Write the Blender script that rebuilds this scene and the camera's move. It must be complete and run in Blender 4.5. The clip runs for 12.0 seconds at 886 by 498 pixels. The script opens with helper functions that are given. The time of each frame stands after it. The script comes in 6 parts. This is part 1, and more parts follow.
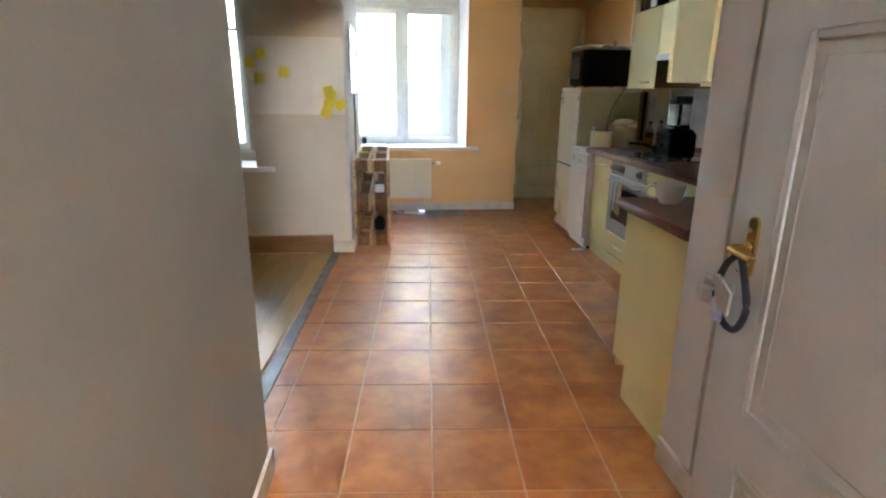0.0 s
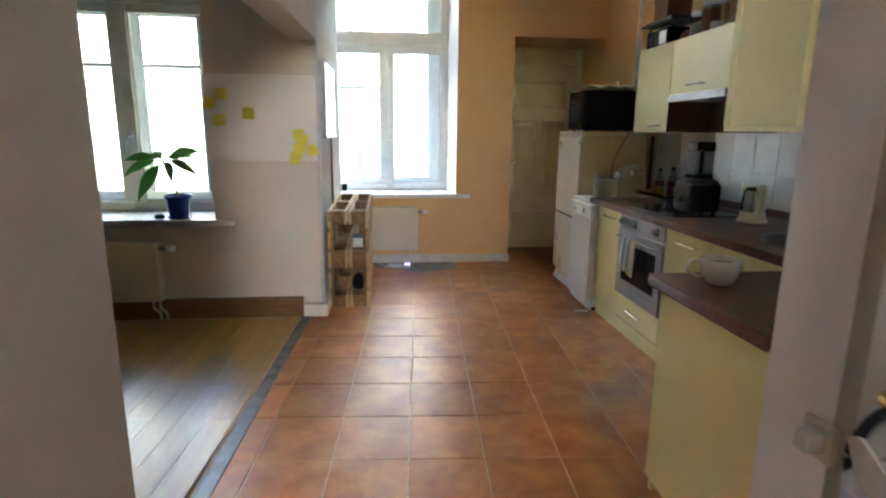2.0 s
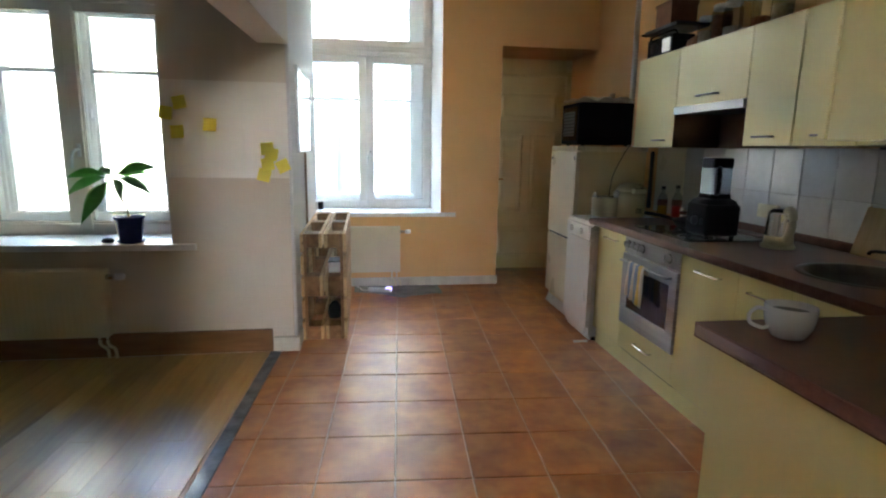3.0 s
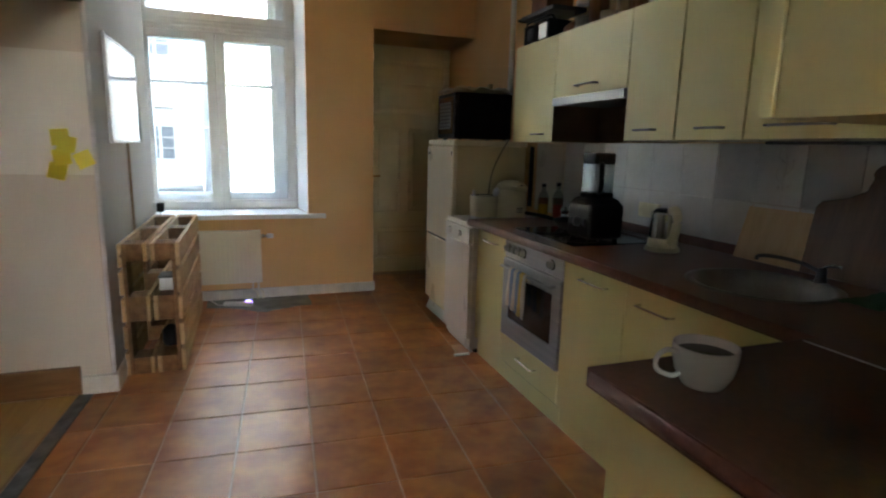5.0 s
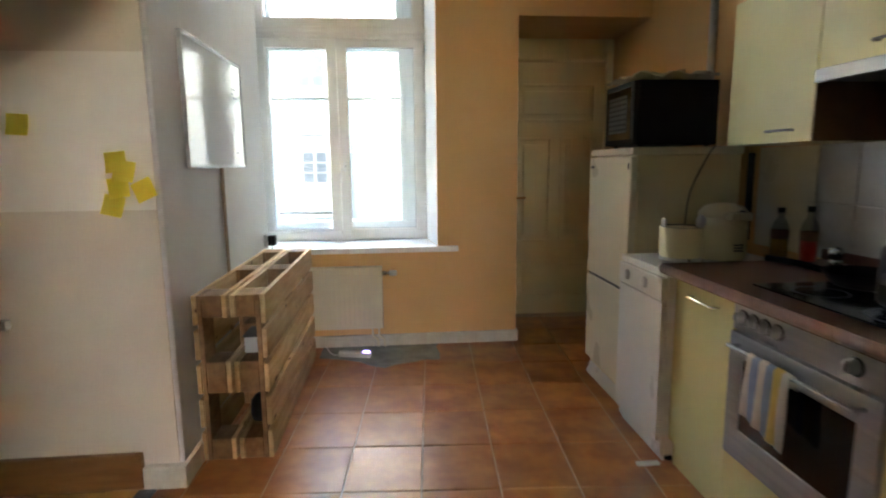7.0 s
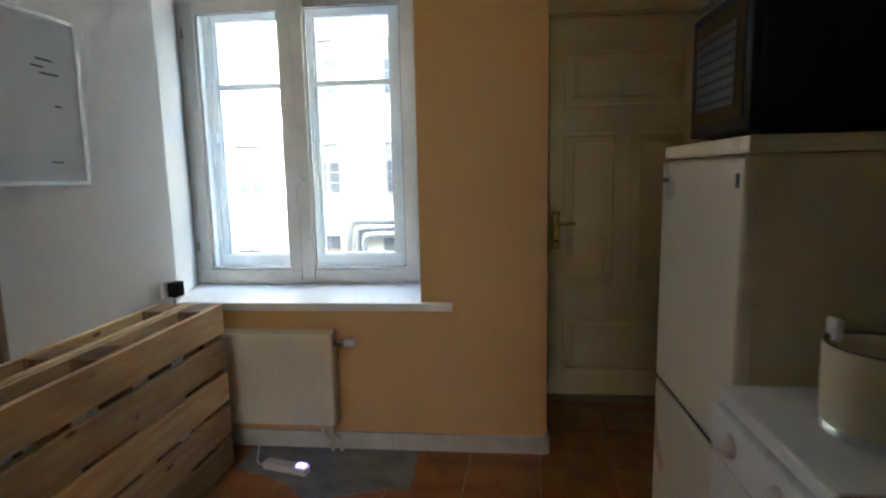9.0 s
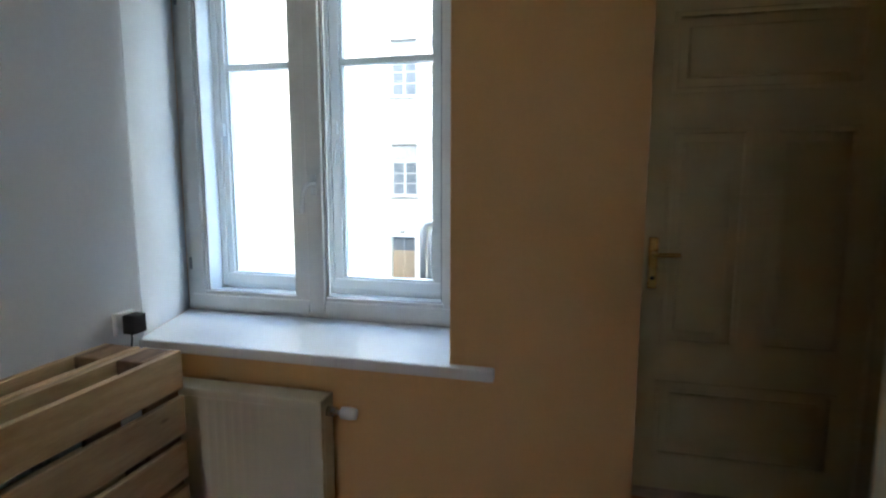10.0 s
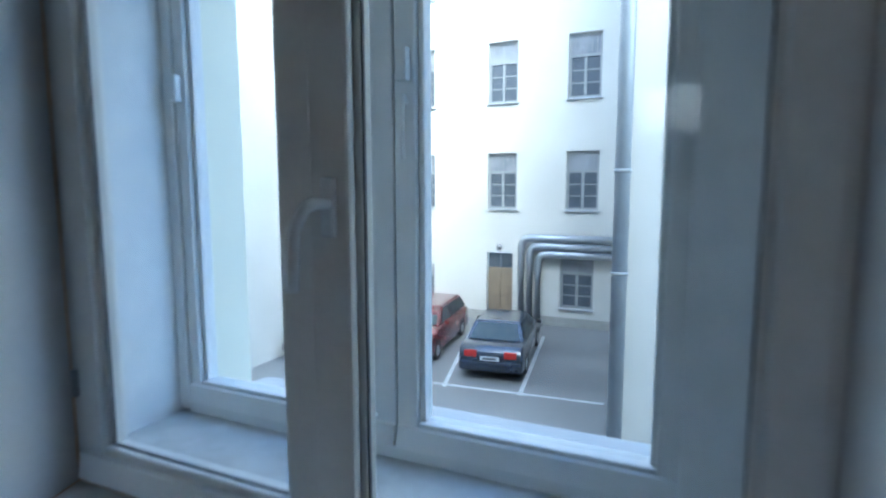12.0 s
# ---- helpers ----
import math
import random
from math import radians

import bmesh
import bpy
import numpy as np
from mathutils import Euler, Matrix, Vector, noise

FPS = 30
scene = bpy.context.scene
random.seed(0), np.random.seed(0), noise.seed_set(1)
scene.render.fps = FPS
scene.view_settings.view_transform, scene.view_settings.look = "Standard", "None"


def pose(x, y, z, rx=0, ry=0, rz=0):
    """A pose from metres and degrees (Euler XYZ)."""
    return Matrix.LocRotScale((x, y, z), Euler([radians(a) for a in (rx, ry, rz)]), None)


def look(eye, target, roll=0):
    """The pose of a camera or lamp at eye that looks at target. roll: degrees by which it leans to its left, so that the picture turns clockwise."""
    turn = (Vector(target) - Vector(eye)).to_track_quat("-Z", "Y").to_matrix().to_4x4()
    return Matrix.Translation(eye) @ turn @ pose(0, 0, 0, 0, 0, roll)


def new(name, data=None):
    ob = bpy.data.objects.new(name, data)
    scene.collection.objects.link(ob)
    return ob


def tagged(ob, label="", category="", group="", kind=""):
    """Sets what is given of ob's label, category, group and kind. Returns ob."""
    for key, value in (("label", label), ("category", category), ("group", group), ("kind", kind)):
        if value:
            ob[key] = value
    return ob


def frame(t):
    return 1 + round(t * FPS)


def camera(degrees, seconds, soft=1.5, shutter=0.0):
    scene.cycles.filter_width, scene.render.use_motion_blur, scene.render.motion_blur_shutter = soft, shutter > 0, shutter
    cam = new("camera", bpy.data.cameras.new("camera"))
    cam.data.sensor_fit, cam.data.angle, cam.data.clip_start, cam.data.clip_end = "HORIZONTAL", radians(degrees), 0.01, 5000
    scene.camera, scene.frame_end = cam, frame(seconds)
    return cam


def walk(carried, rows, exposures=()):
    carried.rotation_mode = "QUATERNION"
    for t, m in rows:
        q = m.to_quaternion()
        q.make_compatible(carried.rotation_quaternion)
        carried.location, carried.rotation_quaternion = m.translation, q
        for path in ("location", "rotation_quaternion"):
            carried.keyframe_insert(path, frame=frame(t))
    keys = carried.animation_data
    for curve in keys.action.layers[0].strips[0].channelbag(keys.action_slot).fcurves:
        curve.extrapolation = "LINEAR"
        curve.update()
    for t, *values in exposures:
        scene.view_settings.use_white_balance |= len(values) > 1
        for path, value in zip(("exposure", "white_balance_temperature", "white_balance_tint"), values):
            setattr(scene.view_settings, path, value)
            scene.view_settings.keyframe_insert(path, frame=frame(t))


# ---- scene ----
cam = camera(78.5, 12.0, soft=2.1, shutter=0.5)
PATH = [
    (0, (1.626, 1.788, 1.311), (1.806, 3.7, 0.755), 0.6),
    (0.5, (1.676, 1.918, 1.31), (1.86, 3.839, 0.787), 0.9),
    (1, (1.738, 2.033, 1.301), (1.924, 3.965, 0.816), 0.9),
    (1.5, (1.755, 2.151, 1.321), (1.949, 4.089, 0.865), 0.7),
    (2, (1.724, 2.357, 1.325), (1.934, 4.302, 0.911), 0.7),
    (2.5, (1.721, 2.572, 1.324), (1.946, 4.524, 0.95), 0.8),
    (4.5, (1.849, 3.07, 1.319), (2.437, 4.947, 0.96), 1.2),
    (5, (1.967, 3.159, 1.304), (2.637, 5.008, 0.938), 1.5),
    (5.5, (2.061, 3.295, 1.288), (2.802, 5.118, 0.933), 1.6),
    (6, (2.07, 3.535, 1.304), (2.804, 5.364, 0.957), 1.3),
    (6.5, (2.101, 3.839, 1.289), (2.612, 5.744, 0.958), 0.7),
    (7, (2.166, 4.126, 1.286), (2.333, 6.096, 0.98), -0.6),
    (7.5, (2.269, 4.45, 1.309), (2.386, 6.427, 1.027), -0.6),
    (9.5, (2.874, 5.914, 1.295), (2.52, 7.864, 1.021), -0.6),
    (10, (2.842, 6.303, 1.313), (2.354, 8.224, 1.048), 0.1),
    (10.5, (2.705, 6.684, 1.315), (2.094, 8.579, 1.126), -1.0),
    (11, (2.511, 7.102, 1.312), (1.765, 8.953, 1.175), -0.7),
    (11.5, (2.399, 7.379, 1.308), (1.582, 9.196, 1.139), -0.7),
    (12, (2.242, 7.696, 1.306), (1.428, 9.509, 1.084), -0.1),
]
EXPOSURES = [(0, 6.4, 5850, 8), (1.0, 6.22, 5850, 8), (2.5, 6.15, 5800, 8), (4.5, 5.48, 6050, 8), (5.0, 5.46, 6100, 8), (5.5, 5.6, 6150, 8), (6.0, 5.95, 6350, 8), (7.5, 5.88, 6500, 8), (9.5, 4.78, 5850, 8), (10.5, 4.4, 5400, 6), (11.0, 4.05, 5150, 5), (11.5, 3.45, 4950, 4), (12.0, 3.3, 4950, 4)]
walk(cam, [(t, look(eye, target, roll)) for t, eye, target, roll in PATH], EXPOSURES)

# ---- daylight: overcast sky through the two windows and an added hall opening ----
world = bpy.data.worlds.new("overcast")
scene.world = world
world.use_nodes = True
wn = world.node_tree.nodes
sky = wn.new("ShaderNodeTexSky")
sky.sky_type = 'NISHITA'
sky.sun_disc = False
sky.sun_elevation = radians(38)
sky.sun_rotation = radians(150)
sky.dust_density = 4.0
wn["Background"].inputs["Strength"].default_value = 0.15
world.node_tree.links.new(sky.outputs["Color"], wn["Background"].inputs["Color"])
sun = new("sun", bpy.data.lights.new("sun", 'SUN'))
sun.data.energy = 0.2
sun.data.angle = radians(60)
sun.data.color = (1.0, 0.97, 0.93)
sun.rotation_euler = (radians(48), 0, radians(60))


# ---- materials ----
def socket(node, *names):
    for n in names:
        if n in node.inputs:
            return node.inputs[n]


def material(name, a, b=None, rough=0.5, metal=0.0, scale=6.0, fine=60.0, bump=0.1, stretch=(1, 1, 1), per_piece=0.0,
             coat=0.0, rough_var=0.1, spec=0.5, detail=4.0, knots=False):
    """Two tones mixed by coarse and fine noise at world scale, with relief and uneven gloss."""
    m = bpy.data.materials.new(name)
    m.use_nodes = True
    n, l = m.node_tree.nodes, m.node_tree.links
    p = n["Principled BSDF"]
    b = b or tuple(c * 0.86 for c in a)
    geo = n.new("ShaderNodeNewGeometry")
    mp = n.new("ShaderNodeMapping")
    mp.inputs["Scale"].default_value = stretch
    l.new(geo.outputs["Position"], mp.inputs["Vector"])
    n1 = n.new("ShaderNodeTexNoise")
    n1.inputs["Scale"].default_value, n1.inputs["Detail"].default_value = scale, detail
    n2 = n.new("ShaderNodeTexNoise")
    n2.inputs["Scale"].default_value, n2.inputs["Detail"].default_value = fine, 3.0
    l.new(mp.outputs[0], n1.inputs["Vector"])
    l.new(mp.outputs[0], n2.inputs["Vector"])
    add = n.new("ShaderNodeMath")
    add.operation = 'MULTIPLY_ADD'
    l.new(n2.outputs["Fac"], add.inputs[0])
    add.inputs[1].default_value = 0.35
    l.new(n1.outputs["Fac"], add.inputs[2])
    ramp = n.new("ShaderNodeValToRGB")
    ramp.color_ramp.elements[0].position, ramp.color_ramp.elements[1].position = 0.5, 0.86
    ramp.color_ramp.elements[0].color, ramp.color_ramp.elements[1].color = (*a, 1), (*b, 1)
    l.new(add.outputs[0], ramp.inputs["Fac"])
    out = ramp.outputs["Color"]
    if knots:
        vo = n.new("ShaderNodeTexVoronoi")
        vo.inputs["Scale"].default_value = 7.0
        vm = n.new("ShaderNodeMapping")
        vm.inputs["Scale"].default_value = (1.6, 0.6, 1.6)
        l.new(geo.outputs["Position"], vm.inputs["Vector"])
        l.new(vm.outputs[0], vo.inputs["Vector"])
        kr = n.new("ShaderNodeValToRGB")
        kr.color_ramp.elements[0].position, kr.color_ramp.elements[1].position = 0.07, 0.14
        kr.color_ramp.elements[0].color, kr.color_ramp.elements[1].color = (0.30, 0.20, 0.12, 1), (1, 1, 1, 1)
        l.new(vo.outputs["Distance"], kr.inputs["Fac"])
        mk = n.new("ShaderNodeMixRGB")
        mk.blend_type = 'MULTIPLY'
        mk.inputs["Fac"].default_value = 1.0
        l.new(out, mk.inputs[1])
        l.new(kr.outputs["Color"], mk.inputs[2])
        out = mk.outputs["Color"]
    if per_piece:
        info = n.new("ShaderNodeObjectInfo")
        rng = n.new("ShaderNodeMapRange")
        rng.inputs["To Min"].default_value, rng.inputs["To Max"].default_value = 1 - per_piece, 1 + per_piece
        l.new(info.outputs["Random"], rng.inputs["Value"])
        hsv = n.new("ShaderNodeHueSaturation")
        l.new(rng.outputs[0], hsv.inputs["Value"])
        l.new(out, hsv.inputs["Color"])
        out = hsv.outputs["Color"]
    l.new(out, p.inputs["Base Color"])
    r2 = n.new("ShaderNodeMapRange")
    r2.inputs["To Min"].default_value, r2.inputs["To Max"].default_value = max(0.02, rough - rough_var), min(1, rough + rough_var)
    l.new(n1.outputs["Fac"], r2.inputs["Value"])
    l.new(r2.outputs[0], p.inputs["Roughness"])
    p.inputs["Metallic"].default_value = metal
    socket(p, "Specular IOR Level").default_value = spec
    if coat:
        socket(p, "Coat Weight").default_value = coat
        socket(p, "Coat Roughness").default_value = 0.12
    if bump:
        bp = n.new("ShaderNodeBump")
        bp.inputs["Strength"].default_value, bp.inputs["Distance"].default_value = bump, 0.004
        l.new(add.outputs[0], bp.inputs["Height"])
        l.new(bp.outputs[0], p.inputs["Normal"])
    return m


def glass(name, tint=(1, 1, 1), gloss=0.08):
    m = bpy.data.materials.new(name)
    m.use_nodes = True
    n, l = m.node_tree.nodes, m.node_tree.links
    n.remove(n["Principled BSDF"])
    tr, gl, mix, lw, pw_ = (n.new(k) for k in ("ShaderNodeBsdfTransparent", "ShaderNodeBsdfGlossy", "ShaderNodeMixShader", "ShaderNodeLayerWeight", "ShaderNodeMath"))
    tr.inputs["Color"].default_value = (*tint, 1)
    gl.inputs["Roughness"].default_value = 0.02
    lw.inputs["Blend"].default_value = 0.5
    pw_.operation = 'MULTIPLY_ADD'
    pw_.inputs[1].default_value, pw_.inputs[2].default_value = gloss * 1.5, gloss * 0.3
    l.new(lw.outputs["Facing"], pw_.inputs[0])
    l.new(pw_.outputs[0], mix.inputs[0])
    l.new(tr.outputs[0], mix.inputs[1])
    l.new(gl.outputs[0], mix.inputs[2])
    l.new(mix.outputs[0], n["Material Output"].inputs["Surface"])
    return m


PEACH = material("peach_paint", (0.79, 0.502, 0.218), (0.74, 0.462, 0.19), 0.75, scale=2.2, fine=90, bump=0.25)
WHITE_WALL = material("offwhite_paint", (0.72, 0.64, 0.53), (0.67, 0.59, 0.48), 0.8, scale=2.5, fine=80, bump=0.3)
GREY_WALL = material("cool_white_paint", (0.70, 0.68, 0.66), (0.64, 0.62, 0.60), 0.8, scale=2.0, fine=70, bump=0.35)
# hall shade is put into this paint, far darker than the room walls
HALL_WALL_SHADED = material("shaded_hall_paint", (0.36, 0.328, 0.268), (0.32, 0.292, 0.238), 0.8, scale=2.0, fine=70, bump=0.25)
CEIL = material("ceiling_paint", (0.86, 0.84, 0.80), rough=0.9, bump=0.1)
SKIRT = material("skirting_paint", (0.72, 0.68, 0.58), (0.6, 0.56, 0.46), 0.45, scale=9, bump=0.1)
BROWN_SKIRT = material("stained_skirting", (0.26, 0.13, 0.045), (0.19, 0.09, 0.03), 0.4, scale=4, stretch=(1, 8, 8), bump=0.1)
TILE = material("terracotta_tile", (0.38, 0.108, 0.022), (0.58, 0.225, 0.058), 0.36, scale=6.0, fine=17, bump=0.0, per_piece=0.10, rough_var=0.05, detail=2.0, spec=0.8)
GROUT = material("grout", (0.62, 0.43, 0.30), (0.52, 0.34, 0.23), 0.85, scale=20, bump=0.2)
PLANK = material("oak_parquet", (0.55, 0.325, 0.092), (0.46, 0.25, 0.066), 0.31, scale=4, fine=30, stretch=(8, 0.7, 1), bump=0.0, per_piece=0.10, rough_var=0.0, spec=0.9)
STRIP = material("threshold_metal", (0.22, 0.23, 0.24), (0.12, 0.12, 0.13), 0.4, metal=0.7, scale=12, bump=0.2)
CEMENT = material("cement", (0.36, 0.36, 0.33), (0.24, 0.24, 0.22), 0.9, scale=9, fine=120, bump=0.8)
LEVERWHITE = material("white_lever_coating", (0.90, 0.90, 0.89), rough=0.25, scale=20, bump=0.01)
SEALGREY = material("grey_rubber", (0.16, 0.165, 0.17), rough=0.6, scale=30, bump=0.02)
WINPAINT = material("white_window_paint", (0.82, 0.80, 0.755), (0.75, 0.73, 0.685), 0.35, scale=8, bump=0.08)
OLDPAINT = material("old_window_paint", (0.80, 0.80, 0.78), (0.70, 0.71, 0.70), 0.5, scale=12, fine=60, bump=0.04)
CREAM_WIN = material("cream_window_paint", (0.76, 0.70, 0.58), (0.70, 0.64, 0.52), 0.4, scale=8, bump=0.08)
SILL = material("sill_laminate", (0.87, 0.86, 0.83), (0.84, 0.82, 0.79), 0.42, scale=6, bump=0.0, rough_var=0.03)
DOORPAINT = material("cream_door_paint", (0.84, 0.72, 0.43), (0.78, 0.66, 0.38), 0.45, scale=5, fine=50, bump=0.12)
# white door leaf, its shade in the hall mixed in as grey
SHADED_DOOR = material("shaded_white_door_paint", (0.525, 0.497, 0.435), (0.475, 0.45, 0.395), 0.6, scale=5, fine=50, bump=0.1)
RADI = material("radiator_enamel", (0.75, 0.68, 0.48), (0.71, 0.64, 0.45), 0.4, scale=5, bump=0.03)
CABINET = material("pale_yellow_laminate", (0.76, 0.70, 0.33), (0.72, 0.66, 0.30), 0.34, scale=3, fine=70, bump=0.02)
CABCORE = material("cabinet_board", (0.66, 0.60, 0.36), (0.60, 0.54, 0.32), 0.5, scale=5, bump=0.03)
BROWNBACK = material("brown_hood_panel", (0.20, 0.115, 0.055), (0.15, 0.085, 0.04), 0.5, scale=6, bump=0.05)
WORKTOP = material("brown_worktop", (0.10, 0.038, 0.024), (0.14, 0.056, 0.035), 0.45, scale=60, fine=220, bump=0.04, rough_var=0.05)
WALLTILE = material("white_wall_tile", (0.60, 0.58, 0.56), (0.53, 0.51, 0.49), 0.22, scale=7, bump=0.03, per_piece=0.03)
TILEGROUT = material("tile_grout", (0.50, 0.47, 0.44), rough=0.9, scale=30)
FRIDGE = material("fridge_enamel", (0.73, 0.65, 0.42), (0.68, 0.60, 0.38), 0.32, scale=3, bump=0.02)
FRIDGE_DOOR = material("fridge_door_enamel", (0.75, 0.70, 0.54), (0.71, 0.66, 0.50), 0.3, scale=3, bump=0.02)
WHITEGOODS = material("white_enamel", (0.78, 0.77, 0.74), (0.73, 0.72, 0.69), 0.3, scale=3, bump=0.02)
STEEL = material("brushed_steel", (0.40, 0.40, 0.41), (0.34, 0.34, 0.35), 0.45, metal=0.75, scale=3, fine=160, stretch=(1, 0.4, 14), bump=0.03)
DARKTAP = material("dark_tap_steel", (0.10, 0.09, 0.085), (0.07, 0.065, 0.06), 0.3, metal=0.9, scale=12, bump=0.02)
CHROME = material("chrome", (0.62, 0.62, 0.62), (0.56, 0.56, 0.56), 0.2, metal=1.0, scale=10, bump=0)
BRASS = material("brass", (0.72, 0.50, 0.17), (0.55, 0.36, 0.10), 0.25, metal=1.0, scale=18, bump=0.05)
BLACKGLASS = material("black_glass", (0.008, 0.008, 0.009), (0.012, 0.012, 0.013), 0.14, scale=5, bump=0, rough_var=0.03, spec=0.25)
BLACK = material("black_plastic", (0.006, 0.006, 0.007), (0.009, 0.009, 0.010), 0.5, scale=12, bump=0.03, spec=0.18)
DARKGREY = material("dark_grey_plastic", (0.05, 0.05, 0.055), (0.035, 0.035, 0.04), 0.45, scale=12, bump=0.05)
CREAMPL = material("cream_plastic", (0.75, 0.69, 0.47), (0.70, 0.64, 0.43), 0.3, scale=6, bump=0.02)
WHITEPL = material("white_plastic", (0.78, 0.77, 0.75), (0.72, 0.71, 0.69), 0.35, scale=6, bump=0.02)
CERAMIC = material("glazed_ceramic", (0.76, 0.74, 0.70), (0.72, 0.70, 0.66), 0.12, scale=6, bump=0.01)
TEA = material("tea", (0.05, 0.035, 0.012), (0.04, 0.028, 0.01), 0.05, scale=6, bump=0)
BLUEPOT = material("blue_glaze", (0.012, 0.018, 0.16), (0.02, 0.03, 0.22), 0.22, scale=10, bump=0.03)
LEAF = material("plant_leaf", (0.09, 0.26, 0.05), (0.15, 0.34, 0.08), 0.4, scale=14, fine=80, bump=0.15)
STEM = material("plant_stem", (0.16, 0.12, 0.06), (0.11, 0.08, 0.04), 0.7, scale=30, bump=0.3)
SOIL = material("soil", (0.03, 0.02, 0.012), rough=0.95, scale=40, bump=1.0)
PAPER = material("flipchart_paper", (0.84, 0.79, 0.70), (0.81, 0.76, 0.67), 0.85, scale=3, fine=40, bump=0.05)
STICKY = material("yellow_note", (0.93, 0.84, 0.13), (0.90, 0.79, 0.10), 0.7, scale=8, bump=0.05, per_piece=0.06)
BOARDWHITE = material("whiteboard_enamel", (0.58, 0.585, 0.59), (0.54, 0.545, 0.55), 0.10, scale=4, bump=0.0, rough_var=0.02, spec=0.4)
INK = material("marker_ink", (0.10, 0.10, 0.13), rough=0.6, bump=0)
ALU = material("aluminium", (0.66, 0.67, 0.68), (0.58, 0.59, 0.60), 0.3, metal=0.9, scale=12, bump=0.03)
PINE = material("pallet_pine", (0.62, 0.42, 0.21), (0.46, 0.28, 0.125), 0.65, scale=5, fine=45, stretch=(6, 0.8, 6), bump=0.35, per_piece=0.16, knots=True)
# same pine with the shade of the pallet's inside and ends coloured in
PINE_SHADED = material("shaded_pallet_wood", (0.27, 0.145, 0.055), (0.17, 0.085, 0.03), 0.7, scale=10, fine=70, stretch=(3, 1, 3), bump=0.5, per_piece=0.2)
LIGHTBOARD = material("beech_board", (0.58, 0.40, 0.22), (0.50, 0.33, 0.17), 0.5, scale=5, fine=40, stretch=(1, 7, 1), bump=0.08)
DARKBOARD = material("walnut_board", (0.13, 0.065, 0.03), (0.08, 0.038, 0.018), 0.5, scale=4, fine=40, stretch=(1, 9, 1), bump=0.12)
SINK = material("dark_steel_sink", (0.16, 0.15, 0.14), (0.12, 0.11, 0.10), 0.38, metal=0.9, scale=12, fine=120, bump=0.03)
TOWEL_A = material("towel_cream", (0.66, 0.60, 0.50), rough=0.95, scale=40, fine=300, bump=0.8)
TOWEL_B = material("towel_blue", (0.25, 0.32, 0.46), rough=0.95, scale=40, fine=300, bump=0.8)
TOWEL_C = material("towel_yellow", (0.66, 0.47, 0.13), rough=0.95, scale=40, fine=300, bump=0.8)
CLOTH = material("beige_cloth", (0.66, 0.58, 0.42), (0.58, 0.50, 0.35), 0.95, scale=20, fine=200, bump=0.7)
GREENCLOTH = material("green_cloth", (0.05, 0.11, 0.06), rough=0.95, scale=30, fine=200, bump=0.8)
OIL = material("oil", (0.62, 0.38, 0.03), rough=0.1, bump=0)
RED = material("red_sauce", (0.55, 0.05, 0.03), rough=0.3, bump=0)
CLEARPL = glass("clear_glass", (0.78, 0.80, 0.80), 0.05)
PANE = glass("window_glass", (0.95, 0.97, 0.97), 0.02)
GRAIN_BROWN = material("dried_goods", (0.34, 0.15, 0.06), (0.22, 0.09, 0.03), 0.9, scale=60, bump=1.0)
GRAIN_PALE = material("pale_grain", (0.60, 0.50, 0.34), (0.5, 0.4, 0.25), 0.9, scale=60, bump=1.0)
BOXBROWN = material("brown_box_card", (0.22, 0.10, 0.05), (0.16, 0.07, 0.035), 0.7, scale=8, bump=0.1)
PIPEW = material("white_pipe_paint", (0.78, 0.74, 0.66), rough=0.5, scale=8, bump=0.05)
CABLE = material("cable_brown", (0.24, 0.15, 0.08), rough=0.6, scale=12, bump=0.05)
# dim grey of the reflection drawn on the microwave door
DIM_REFLECTION = material("dim_reflection", (0.055, 0.055, 0.058), rough=0.6, scale=20, bump=0)
LANYARD = material("lanyard_black", (0.015, 0.015, 0.018), rough=0.8, scale=60, bump=0.5)
TAGPAPER = material("tag_paper", (0.44, 0.39, 0.33), (0.36, 0.32, 0.27), 0.8, scale=25, bump=0.4)
# white plastic of the hall socket, dimmed in colour to sit in shade
SHADEDPL = material("shaded_white_plastic", (0.50, 0.47, 0.42), (0.46, 0.43, 0.38), 0.45, scale=20, bump=0.05)
TAGBLUE = material("tag_blue", (0.35, 0.42, 0.62), (0.6, 0.62, 0.66), 0.6, scale=30, bump=0.1)
FACADE = material("white_render", (0.56, 0.55, 0.505), (0.505, 0.497, 0.455), 0.9, scale=0.8, fine=14, bump=0.3)
FACADE2 = material("cream_render", (0.74, 0.72, 0.58), (0.67, 0.65, 0.52), 0.9, scale=1.2, fine=14, bump=0.3)
EXTWIN = material("grey_window_frame", (0.30, 0.31, 0.31), (0.22, 0.23, 0.23), 0.5, scale=12, bump=0.1)
EXTGLASS = material("far_window_glass", (0.11, 0.125, 0.145), (0.075, 0.088, 0.10), 0.25, scale=1, fine=5, bump=0, spec=0.25)
CURTAIN = material("far_curtained_glass", (0.30, 0.31, 0.33), (0.16, 0.17, 0.19), 0.4, scale=1.5, fine=8, bump=0, spec=0.3)
EXTSILL = material("zinc_sill", (0.42, 0.44, 0.46), rough=0.5, metal=0.5, scale=8)
EXTDOOR = material("weathered_door", (0.24, 0.19, 0.13), (0.17, 0.13, 0.09), 0.6, scale=3, fine=30, bump=0.1)
DUCT = material("duct_cladding", (0.40, 0.425, 0.45), (0.33, 0.355, 0.38), 0.4, metal=0.6, scale=4, bump=0.1)
